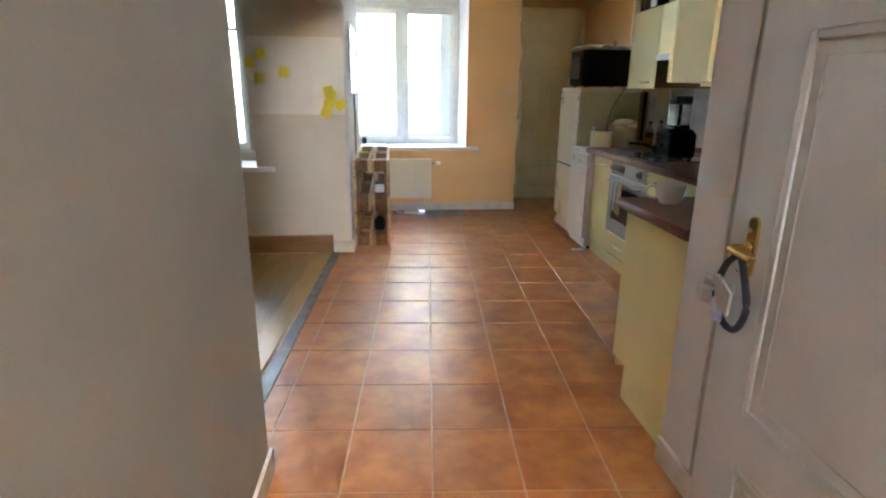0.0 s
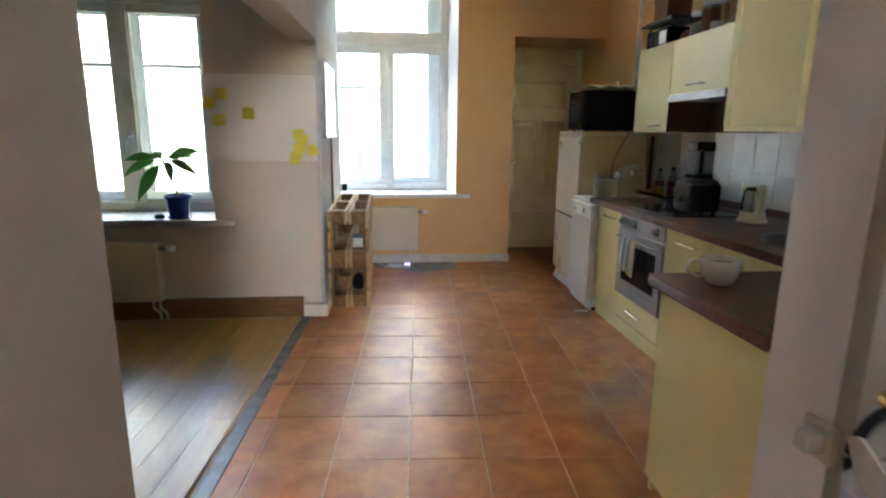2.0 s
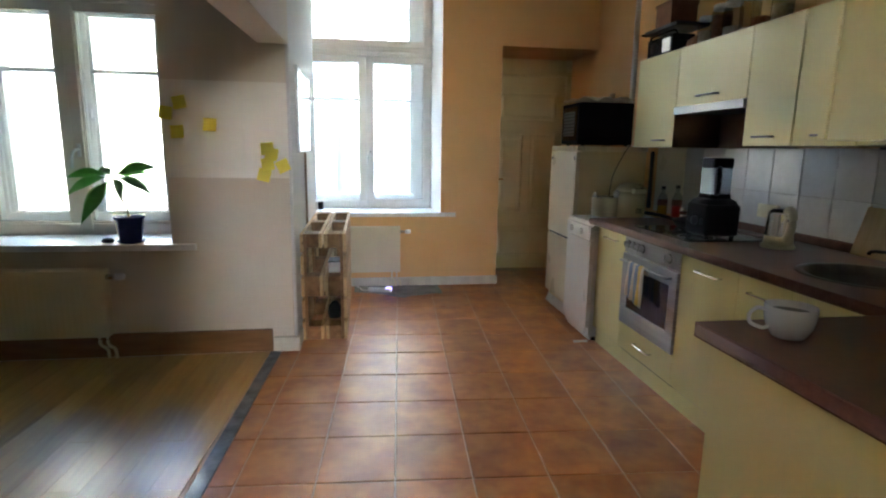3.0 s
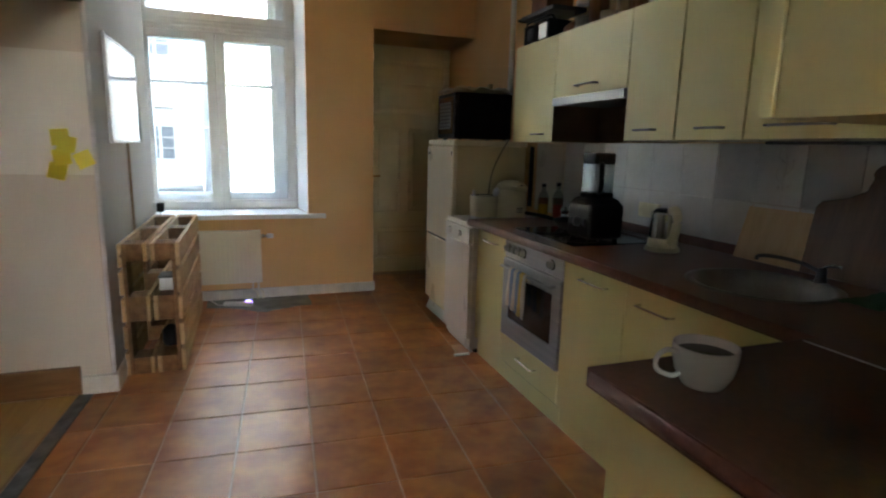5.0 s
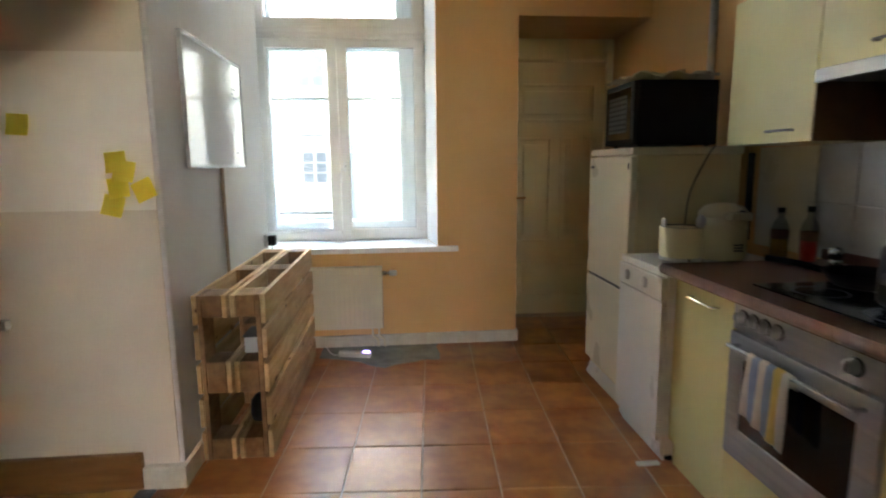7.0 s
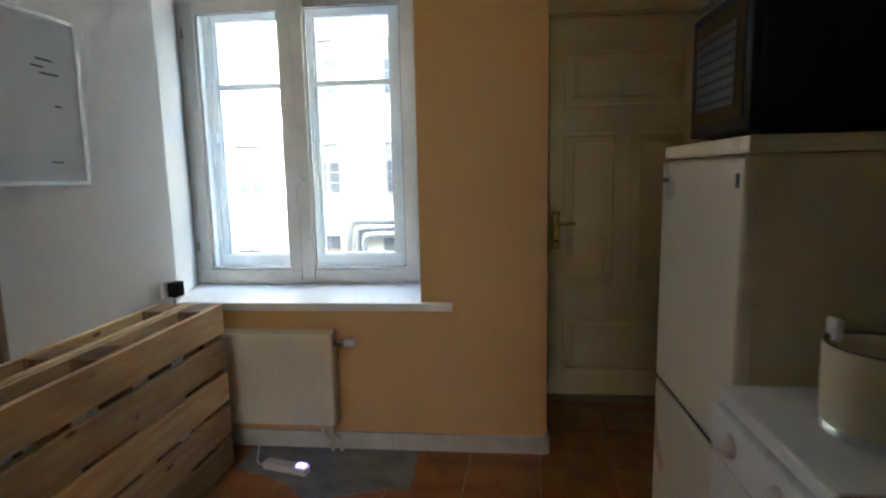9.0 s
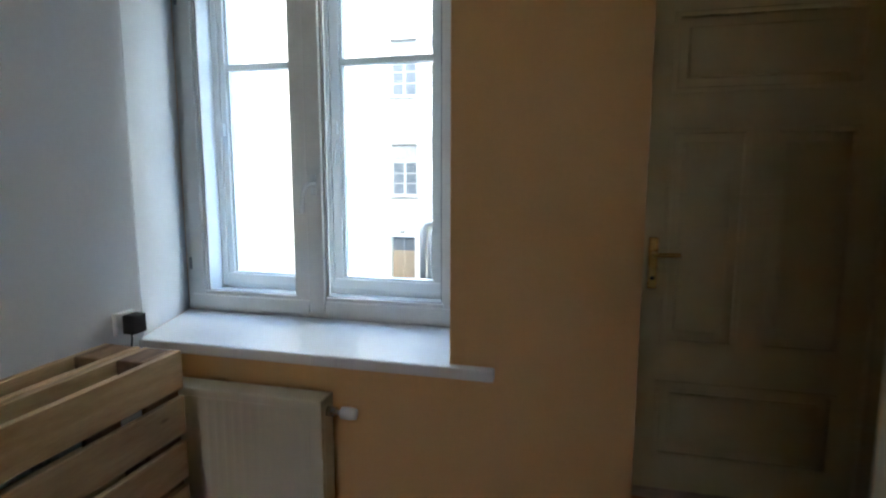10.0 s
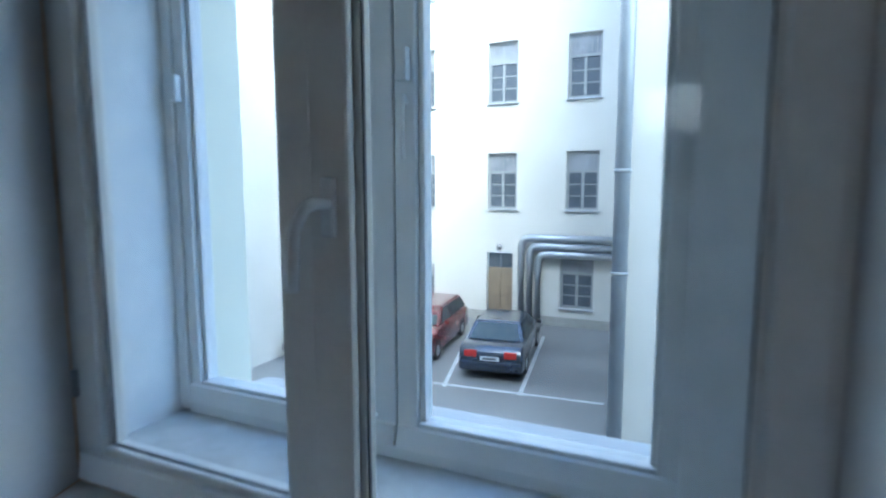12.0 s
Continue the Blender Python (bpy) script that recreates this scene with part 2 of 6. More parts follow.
ASPHALT = material("wet_asphalt", (0.15, 0.15, 0.148), (0.22, 0.22, 0.213), 0.6, scale=0.7, fine=30, bump=0.4, rough_var=0.2)
LINEPAINT = material("line_paint", (0.55, 0.56, 0.56), (0.4, 0.41, 0.41), 0.8, scale=6, bump=0.2)
CAR_RED = material("red_car_paint", (0.072, 0.005, 0.006), (0.14, 0.009, 0.011), 0.25, scale=2, bump=0, coat=0.8)
CAR_BLUE = material("blue_car_paint", (0.010, 0.017, 0.035), (0.008, 0.014, 0.03), 0.25, scale=2, bump=0, coat=0.8)
CARGLASS = material("car_glass", (0.10, 0.13, 0.14), (0.14, 0.17, 0.18), 0.06, scale=2, bump=0)
TYRE = material("tyre", (0.02, 0.02, 0.02), rough=0.85, scale=30)
REDLAMP = material("tail_lamp", (0.34, 0.02, 0.015), rough=0.2, scale=10, bump=0)
HEADLAMP = material("head_lamp", (0.65, 0.67, 0.68), rough=0.1, scale=10, bump=0)
PLATE = material("number_plate", (0.68, 0.69, 0.69), rough=0.5, scale=20, bump=0)
ROOFTIN = material("roof_tin", (0.25, 0.14, 0.11), rough=0.6, scale=3, bump=0.1)


def emit(name, colour, strength):
    m = bpy.data.materials.new(name)
    m.use_nodes = True
    p = m.node_tree.nodes["Principled BSDF"]
    p.inputs["Base Color"].default_value = (*colour, 1)
    p.inputs["Emission Color"].default_value = (*colour, 1)
    p.inputs["Emission Strength"].default_value = strength
    return m


LED = emit("blue_led", (0.28, 0.20, 1.0), 0.2)

# ---- mesh helpers ----
WORLD = {}


def bm_box(x0, x1, y0, y1, z0, z1, bevel=0.0, into=None, seg=2):
    bm = bmesh.new()
    bmesh.ops.create_cube(bm, size=1)
    bmesh.ops.transform(bm, matrix=Matrix.Translation(((x0 + x1) / 2, (y0 + y1) / 2, (z0 + z1) / 2))
                        @ Matrix.Diagonal((abs(x1 - x0), abs(y1 - y0), abs(z1 - z0), 1)), verts=bm.verts)
    if bevel:
        bmesh.ops.bevel(bm, geom=list(bm.edges), offset=bevel, segments=seg, profile=0.6, affect='EDGES')
    return merge(into, bm) if into is not None else bm


def merge(into, bm, m=None):
    if m is not None:
        bmesh.ops.transform(bm, matrix=m, verts=bm.verts)
    tmp = bpy.data.meshes.new("tmp")
    bm.to_mesh(tmp)
    bm.free()
    into.from_mesh(tmp)
    bpy.data.meshes.remove(tmp)
    return into


def bm_lathe(profile, centre=(0, 0, 0), seg=28, into=None, squash=(1, 1), m=None):
    """Turned shape: rows of (radius, height)."""
    bm = bmesh.new()
    rings = []
    for r, z in profile:
        if r < 1e-5:
            rings.append([bm.verts.new((0, 0, z))])
        else:
            rings.append([bm.verts.new((r * squash[0] * math.cos(2 * math.pi * i / seg), r * squash[1] * math.sin(2 * math.pi * i / seg), z)) for i in range(seg)])
    for a, b in zip(rings, rings[1:]):
        for i in range(seg):
            j = (i + 1) % seg
            if len(a) == 1 and len(b) > 1:
                bm.faces.new((a[0], b[i], b[j]))
            elif len(b) == 1 and len(a) > 1:
                bm.faces.new((a[i], b[0], a[j]))
            elif len(a) > 1:
                bm.faces.new((a[i], a[j], b[j], b[i]))
    bmesh.ops.recalc_face_normals(bm, faces=bm.faces)
    for f in bm.faces:
        f.smooth = True
    bmesh.ops.transform(bm, matrix=Matrix.Translation(centre) @ (m or Matrix.Identity(4)), verts=bm.verts)
    return merge(into, bm) if into is not None else bm


def bm_tube(points, r, seg=10, into=None, radii=None):
    bm = bmesh.new()
    pts = [Vector(p) for p in points]
    rings = []
    for k, p in enumerate(pts):
        d = (pts[min(k + 1, len(pts) - 1)] - pts[max(k - 1, 0)]).normalized()
        side = d.cross(Vector((0, 0, 1)))
        if side.length < 1e-3:
            side = d.cross(Vector((0, 1, 0)))
        side.normalize()
        up = side.cross(d)
        rr = radii[k] if radii else r
        rings.append([bm.verts.new(p + rr * (math.cos(2 * math.pi * i / seg) * side + math.sin(2 * math.pi * i / seg) * up)) for i in range(seg)])
    for a, b in zip(rings, rings[1:]):
        for i in range(seg):
            bm.faces.new((a[i], a[(i + 1) % seg], b[(i + 1) % seg], b[i]))
    bm.faces.new(rings[0])
    bm.faces.new(rings[-1])
    bmesh.ops.recalc_face_normals(bm, faces=bm.faces)
    for f in bm.faces:
        f.smooth = len(f.verts) == 4
    return merge(into, bm) if into is not None else bm


def bm_prism(outline, lo, hi, axis="z", bevel=0.0):
    """Outline of 2D points, pushed from lo to hi along an axis."""
    put = {"z": lambda u, v, w: (u, v, w), "x": lambda u, v, w: (w, u, v), "y": lambda u, v, w: (u, w, v)}[axis]
    bm = bmesh.new()
    a = [bm.verts.new(put(u, v, lo)) for u, v in outline]
    b = [bm.verts.new(put(u, v, hi)) for u, v in outline]
    n = len(outline)
    for i in range(n):
        bm.faces.new((a[i], a[(i + 1) % n], b[(i + 1) % n], b[i]))
    caps = [bm.faces.new(a), bm.faces.new(b)]
    bmesh.ops.recalc_face_normals(bm, faces=bm.faces)
    if bevel:
        edges = [e for f in caps for e in f.edges]
        bmesh.ops.bevel(bm, geom=list(set(edges)), offset=bevel, segments=2, profile=0.6, affect='EDGES')
    return bm


def smooth_path(points, n=6):
    """Rounded line through the points (Catmull-Rom)."""
    p = [Vector(q) for q in points]
    p = [p[0]] + p + [p[-1]]
    out = []
    for i in range(1, len(p) - 2):
        for k in range(n):
            t = k / n
            a, b, c, d = p[i - 1], p[i], p[i + 1], p[i + 2]
            out.append(0.5 * (2 * b + (c - a) * t + (2 * a - 5 * b + 4 * c - d) * t * t + (3 * b - a - 3 * c + d) * t ** 3))
    out.append(p[-2])
    return out


def mesh_of(bm, mat, name):
    me = bpy.data.meshes.new(name)
    bm.to_mesh(me)
    bm.free()
    me.materials.append(mat)
    return me


def thing(name, at, label, category, group="", kind=""):
    ob = new(name)
    ob.empty_display_size = 0.05
    ob.location = at
    WORLD[ob] = Matrix.Translation(at)
    return tagged(ob, label, category, group, kind)


def part(name, bm, mat, parent, label=""):
    ob = new(name, mesh_of(bm, mat, name))
    ob.parent = parent
    ob.matrix_parent_inverse = WORLD[parent].inverted()
    WORLD[ob] = Matrix.Identity(4)
    return tagged(ob, label) if label else ob


def solid(name, bm, mat, label, category, group="", kind=""):
    ob = new(name, mesh_of(bm, mat, name))
    WORLD[ob] = Matrix.Identity(4)
    return tagged(ob, label, category, group, kind)


def structure(name, bm, mat, label="", category=""):
    return solid(name, bm, mat, label, category, kind="structure")


def grid_wall(u0, u1, z0, z1, holes, lo, hi, axis):
    """Wall across u and z from lo to hi along the axis, with rectangular openings (ua, ub, za, zb) through it."""
    bm = bmesh.new()
    us = sorted({u0, u1, *[h[0] for h in holes], *[h[1] for h in holes]})
    us = [u for u in us if u0 <= u <= u1]
    for a, b in zip(us, us[1:]):
        mid = (a + b) / 2
        cuts = sorted((h[2], h[3]) for h in holes if h[0] < mid < h[1])
        z = z0
        for za, zb in cuts + [(z1, z1)]:
            if za > z + 1e-4:
                if axis == "y":
                    bm_box(a, b, lo, hi, z, za, into=bm)
                else:
                    bm_box(lo, hi, a, b, z, za, into=bm)
            z = max(z, zb)
    return bm

# ---- plan ----
XL, XR = 1.278, 3.955      # kitchen strip between the partition and the worktop wall
YL, YB = 6.275, 7.93         # living-area window wall, kitchen window wall
YS = 3.445                  # near kitchen wall
H = 3.3                    # ceiling height
GROUND = -3.93             # courtyard

# ---- structure ----
floor = structure("floor", bm_box(0.995, XR, -1.5, 8.64, -0.12, -0.0035), GROUT, "orange terracotta tiled kitchen floor with pale grout", "floor")
parquet = structure("floor_parquet", bm_box(-3.0, 1.14, 0.8, YL, -0.12, -0.012), BROWN_SKIRT, "glossy honey oak plank floor of the living area", "floor")
structure("ceiling", bm_box(-3.2, XR + 0.3, -1.7, 8.71, H, H + 0.15), CEIL, "plain white ceiling", "ceiling")
structure("wall_partition", bm_box(0.99, 1.176, -1.5, 3.465, -0.12, H), HALL_WALL_SHADED, "plain painted partition wall end", "wall")
structure("beam", bm_prism([(0.99, 3.465), (1.176, 3.465), (XL, YL), (1.10, YL)], 1.93, H, "z", 0.006), WHITE_WALL, "plastered beam over the wide opening", "beam")
structure("wall_alcove_core", bm_box(0.85, 1.256, YL + 0.782, YB, -0.12, H), GREY_WALL, "wall core", "wall")
structure("wall_alcove", bm_box(1.256, XL, YL, YB, -0.12, H, 0.010), GREY_WALL, "white plastered wall with a rounded corner", "wall")
structure("wall_living_north", grid_wall(-3.2, 1.256, -0.12, H, [(-0.777, 0.537, 0.70, 3.0)], YL, YL + 0.78, "y"), WHITE_WALL, "off-white plastered wall with a window", "wall")
structure("wall_north", grid_wall(0.85, XR, -0.12, H, [(1.138, 2.452, 0.70, 3.0), (3.02, XR, -0.2, 2.28)], YB, 8.71, "y"), PEACH, "peach painted wall with window and door recess", "wall")
structure("wall_niche", bm_box(3.02, XR, 8.645, 8.71, -0.12, 2.28), PEACH, "back of the door recess", "wall")
structure("wall_east", bm_box(XR, XR + 0.3, YS - 0.2, 8.71, -0.12, H), PEACH, "peach painted kitchen wall", "wall")
structure("wall_south", bm_box(2.60, XR, YS - 0.2, YS, -0.12, H, 0.008), GREY_WALL, "white wall end beside the worktop", "wall")
structure("wall_hall_east", bm_box(2.60, 2.80, -1.5, YS - 0.2, -0.12, H), HALL_WALL_SHADED, "plain hall wall", "wall")
# high opening is made up, out of view, to brighten south-facing surfaces
structure("wall_hall_south", grid_wall(0.99, 2.80, -0.12, H, [(1.42, 2.41, 2.32, 3.1)], -1.7, -1.5, "y"), HALL_WALL_SHADED, "plain wall behind the entrance with an added opening for light", "wall")
structure("wall_living_south", bm_box(-3.2, 0.99, 0.6, 0.8, -0.12, H), WHITE_WALL, "plain living area wall", "wall")
structure("wall_living_west", bm_box(-3.2, -3.0, 0.8, YL, -0.12, H), WHITE_WALL, "plain living area wall", "wall")


def skirting(name, x0, x1, y0, y1, z, mat, label):
    bm = bm_box(x0, x1, y0, y1, 0, z, 0.006)
    return structure(name, bm, mat, label, "baseboard")


skirting("baseboard_north", 2.3, 3.02, YB - 0.018, YB, 0.085, SKIRT, "painted cream baseboard, scuffed")
skirting("baseboard_north_b", XL + 0.02, 2.3, YB - 0.018, YB, 0.085, SKIRT, "painted cream baseboard behind the radiator")
skirting("baseboard_niche", 3.02, 3.034, YB - 0.012, 8.57, 0.085, SKIRT, "painted baseboard in the door recess")
skirting("baseboard_alcove", XL - 0.005, XL + 0.016, YL - 0.02, YB - 0.02, 0.095, SKIRT, "painted cream baseboard")
skirting("baseboard_pillar", 1.125, XL + 0.016, YL - 0.04, YL, 0.095, SKIRT, "painted cream baseboard at the wall end")
skirting("baseboard_partition", 1.176, 1.192, -1.5, 3.481, 0.10, SKIRT, "painted baseboard of the partition")
skirting("baseboard_hall", 2.584, 2.60, -1.5, YS, 0.10, SKIRT, "painted baseboard of the hall wall")
structure("baseboard_living", bm_box(-3.0, 1.12, YL - 0.03, YL, 0, 0.15, 0.008), BROWN_SKIRT, "brown stained wooden baseboard", "baseboard")
structure("trim_threshold", bm_prism([(0.957, 3.3), (1.022, 3.3), (1.172, YL - 0.04), (1.107, YL - 0.04)], -0.01, 0.006, "z", 0.002), STRIP, "dark metal strip between tiles and parquet", "threshold strip")


# ---- windows: inner and outer casements with a transom light ----
def sash(parent, name, x0, x1, z0, z1, y, d, w, mat, bars=(), wb=None):
    bm = bmesh.new()
    for a in ((x0, x0 + w, z0, z1), (x1 - w, x1, z0, z1)):
        bm_box(a[0], a[1], y, y + d, a[2], a[3], 0.004, into=bm)
    for a in ((z0, z0 + (wb or w)), (z1 - w, z1)):
        bm_box(x0 + w, x1 - w, y + 0.002, y + d - 0.002, a[0], a[1], 0.004, into=bm)
    # glazing bead
    for a in ((x0 + w, x0 + w + 0.012), (x1 - w - 0.012, x1 - w)):
        bm_box(a[0], a[1], y + 0.012, y + d - 0.006, z0 + (wb or w), z1 - w, 0.003, into=bm)
    for z in bars:
        bm_box(x0 + w, x1 - w, y + 0.004, y + d - 0.004, z - 0.014, z + 0.014, 0.004, into=bm)
    fr = part(name, bm, mat, parent)
    g = part("pane", bm_box(x0 + w, x1 - w, y + d / 2 - 0.002, y + d / 2 + 0.002, z0 + (wb or w), z1 - w), PANE, fr, "clear glass")
    g.visible_shadow = False
    return fr


def window(name, dx, dy, label, frame_mat):
    """Double window in a deep splayed reveal; dx, dy from the kitchen window's place."""
    w = thing(name, (1.735 + dx, 8.35 + dy, 0.722), label, "window", kind="structure")
    y, yo = 8.338 + dy, 8.60 + dy
    x0, xm, x1 = 1.140 + dx, 1.750 + dx, 2.398 + dx
    xa, xo, xb = 1.157 + dx, 1.735 + dx, 2.261 + dx
    fr = bmesh.new()
    bm_box(x0, x0 + 0.06, y + 0.008, y + 0.075, 0.722, 3.0, 0.004, into=fr)
    bm_box(x1 - 0.04, x1, y + 0.008, y + 0.075, 0.722, 3.0, 0.004, into=fr)
    bm_box(x0, x1, y + 0.006, y + 0.074, 0.720, 0.760, 0.004, into=fr)
    bm_box(x0, x1, y - 0.02, y + 0.08, 2.205, 2.295, 0.012, into=fr)
    bm_box(x0, x1, y - 0.03, y + 0.02, 2.235, 2.262, 0.008, into=fr)
    part("window_frame", fr, frame_mat, w)
    left = sash(w, "casement", x0 + 0.03, xm - 0.003, 0.742, 2.205, y, 0.045, 0.062, frame_mat, wb=0.068)
    right = sash(w, "casement", xm + 0.004, x1 - 0.012, 0.742, 2.205, y, 0.045, 0.058, frame_mat, wb=0.068)
    for leaf, a, b, top in ((left, x0 + 0.104, xm - 0.074, 2.143), (right, xm + 0.074, x1 - 0.082, 2.147)):
        seal = bmesh.new()
        for box in ((a, a + 0.0025, 0.810, top), (b - 0.0025, b, 0.810, top), (a + 0.0025, b - 0.0025, 0.810, 0.8125), (a + 0.0025, b - 0.0025, top - 0.0025, top)):
            bm_box(box[0], box[1], y + 0.0145, y + 0.0203, box[2], box[3], into=seal)
        part("seal", seal, SEALGREY, leaf, "thin grey rubber seal")
    part("cover_strip", bm_box(xm + 0.003, xm + 0.070, y - 0.016, y, 0.752, 2.195, 0.005), frame_mat, right)
    part("weather_bar", bm_prism([(y - 0.016, 0.742), (y, 0.742), (y, 0.795), (y - 0.008, 0.790)], xm + 0.072, x1 - 0.014, "x", 0.002), frame_mat, right)
    part("weather_bar", bm_prism([(y - 0.016, 0.742), (y, 0.742), (y, 0.795), (y - 0.008, 0.790)], x0 + 0.032, xm - 0.003, "x", 0.002), frame_mat, left)
    sash(w, "transom_light", x0 + 0.03, x1 - 0.012, 2.295, 2.98, y, 0.045, 0.062, frame_mat)
    hb = bm_box(xm + 0.026, xm + 0.050, y - 0.024, y - 0.012, 1.238, 1.322, 0.005)
    handle = part("handle", hb, LEVERWHITE, right, "white lever handle")
    part("lever", bm_tube(smooth_path([(xm + 0.038, y - 0.02, 1.285), (xm + 0.036, y - 0.052, 1.285), (xm + 0.026, y - 0.060, 1.275), (xm + 0.010, y - 0.060, 1.24), (xm + 0.004, y - 0.058, 1.165)]), 0.0095), LEVERWHITE, handle)
    for z in (0.93, 2.05):
        part("hinge", bm_lathe([(0, -0.026), (0.006, -0.026), (0.006, 0.026), (0, 0.026)], (x0 + 0.030, y - 0.005, z), 10), STEEL, left)
        part("hinge", bm_lathe([(0, -0.026), (0.006, -0.026), (0.006, 0.026), (0, 0.026)], (x1 - 0.012, y - 0.005, z), 10), frame_mat, right)
    # outer casements
    of = bmesh.new()
    bm_box(x0, xa + 0.015, yo - 0.01, yo + 0.07, 0.78, 3.0, 0.004, into=of)
    bm_box(xb - 0.013, x1, yo - 0.01, yo + 0.07, 0.78, 3.0, 0.004, into=of)
    bm_box(xa + 0.014, xb - 0.012, yo - 0.008, yo + 0.068, 0.772, 0.800, 0.003, into=of)
    bm_box(xa + 0.014, xb - 0.012, yo - 0.008, yo + 0.068, 2.215, 2.30, 0.003, into=of)
    part("outer_frame", of, OLDPAINT, w, "weathered white paint")
    for a, b in ((xa, xo - 0.002), (xo + 0.002, xb)):
        o = sash(w, "outer_casement", a, b, 0.79, 2.215, yo, 0.05, 0.044, OLDPAINT, bars=(1.815,), wb=0.060)
        part("drip_rail", bm_prism([(yo - 0.012, 0.80), (yo, 0.80), (yo, 0.842), (yo - 0.006, 0.838)], a + 0.002, b - 0.002, "x", 0.002), OLDPAINT, o)
        part("catch", bm_box(a + 0.012, a + 0.035, yo - 0.02, yo, 1.50, 1.56, 0.004), OLDPAINT, o)
    part("hook", bm_tube(smooth_path([(xo + 0.03, yo - 0.004, 1.46), (xo + 0.032, yo - 0.02, 1.47), (xo + 0.030, yo - 0.022, 1.42), (xo + 0.026, yo - 0.012, 1.36)]), 0.004, 8), OLDPAINT, w)
    sash(w, "outer_transom_light", xa + 0.005, xb - 0.003, 2.30, 2.98, yo, 0.05, 0.055, OLDPAINT)
    for i in range(5):
        x = x0 + 0.2 + i * 0.195
        part("grille_bar", bm_tube([(x, yo + 0.12, 2.29), (x, yo + 0.12, 2.99)], 0.007, 8), EXTWIN, w)
    # reveal: splayed inside, straight between the casements, rendered outside
    part("reveal", bm_prism([(x0 + 0.0005, YW + dy + 0.002), (XL - 0.003 + dx, YW + dy + 0.002), (x0 + 0.0005, y + 0.006)], 0.72, 2.998, "z"), REVEAL, w, "white painted splayed reveal")
    part("reveal", bm_prism([(2.4515 + dx, YW + dy + 0.002), (2.4515 + dx, yo + 0.10), (x1, yo + 0.10), (x1, y + 0.006)], 0.72, 2.998, "z"), REVEAL, w, "white painted splayed reveal")
    for a, b in ((x0 - 0.002, x0 + 0.004), (x1 - 0.004, x1 + 0.002)):
        part("lining", bm_box(a, b, y + 0.074, yo + 0.07, 0.75, 3.0), OLDPAINT, w)
    part("outer_reveal", bm_box(x0 - 0.002, x0 + 0.012, yo + 0.071, yo + 0.215, 0.75, 3.0), FACADE2, w, "cream rendered outer reveal")
    part("outer_reveal", bm_box(xb + 0.03, x1 + 0.002, yo + 0.071, yo + 0.215, 0.75, 3.0), FACADE2, w, "cream rendered outer reveal")
    part("inner_ledge", bm_box(x0, x1, y + 0.06, yo, 0.70, 0.772, 0.006), LEDGE, w, "dusty painted ledge between the casements")
    part("outer_sill", bm_prism([(yo + 0.05, 0.75), (yo + 0.05, 0.785), (yo + 0.30, 0.755), (yo + 0.30, 0.735)], x0, x1, "x"), EXTSILL, w)
    sl = bm_box(XL + 0.005 if dx == 0 else x0 + 0.02, 2.598 + dx, YW + dy - 0.035, YW + dy, 0.680, 0.720, 0.008)
    merge(sl, bm_prism([(XL + dx, YW + dy - 0.01), (2.450 + dx, YW + dy - 0.01), (x1 - 0.001, y + 0.007), (x0 + 0.001, y + 0.007)], 0.682, 0.7185, "z"))
    part("window_sill", sl, SILL, w, "smooth white window sill")
    return w


YW = 7.93                  # inner face of the kitchen window wall
REVEAL = material("reveal_paint", (0.74, 0.73, 0.71), (0.68, 0.67, 0.65), 0.7, scale=3, fine=60, bump=0.3)
LEDGE = material("dusty_ledge", (0.66, 0.66, 0.63), (0.46, 0.46, 0.43), 0.7, scale=7, fine=60, bump=0.2)
window("window_1", 0, 0, "tall white double casement window in a deep reveal above a white sill", WINPAINT)
window("window_2", -1.915, YL - YW, "tall cream double casement window with a plant", CREAM_WIN)
# unseen lengths out to 30 and -14 added to keep sun off the wings
structure("facade_own", grid_wall(0.80, 30.0, GROUND, 14, [(1.138, 2.29, 0.74, 3.0)], 8.71, 8.815, "y"), FACADE2, "cream rendered outer wall, lengthened unseen to block sun", "wall")
structure("facade_own_wing", grid_wall(-14.0, 0.85, GROUND, 14, [(-0.777, 0.375, 0.74, 3.0)], YL + 0.781, YL + 0.885, "y"), FACADE, "white rendered outer wall, lengthened unseen to block sun", "wall")
structure("facade_own_side", bm_box(0.80, 0.849, YL + 0.887, 8.709, GROUND, 14), FACADE2, "cream rendered return wall", "wall")


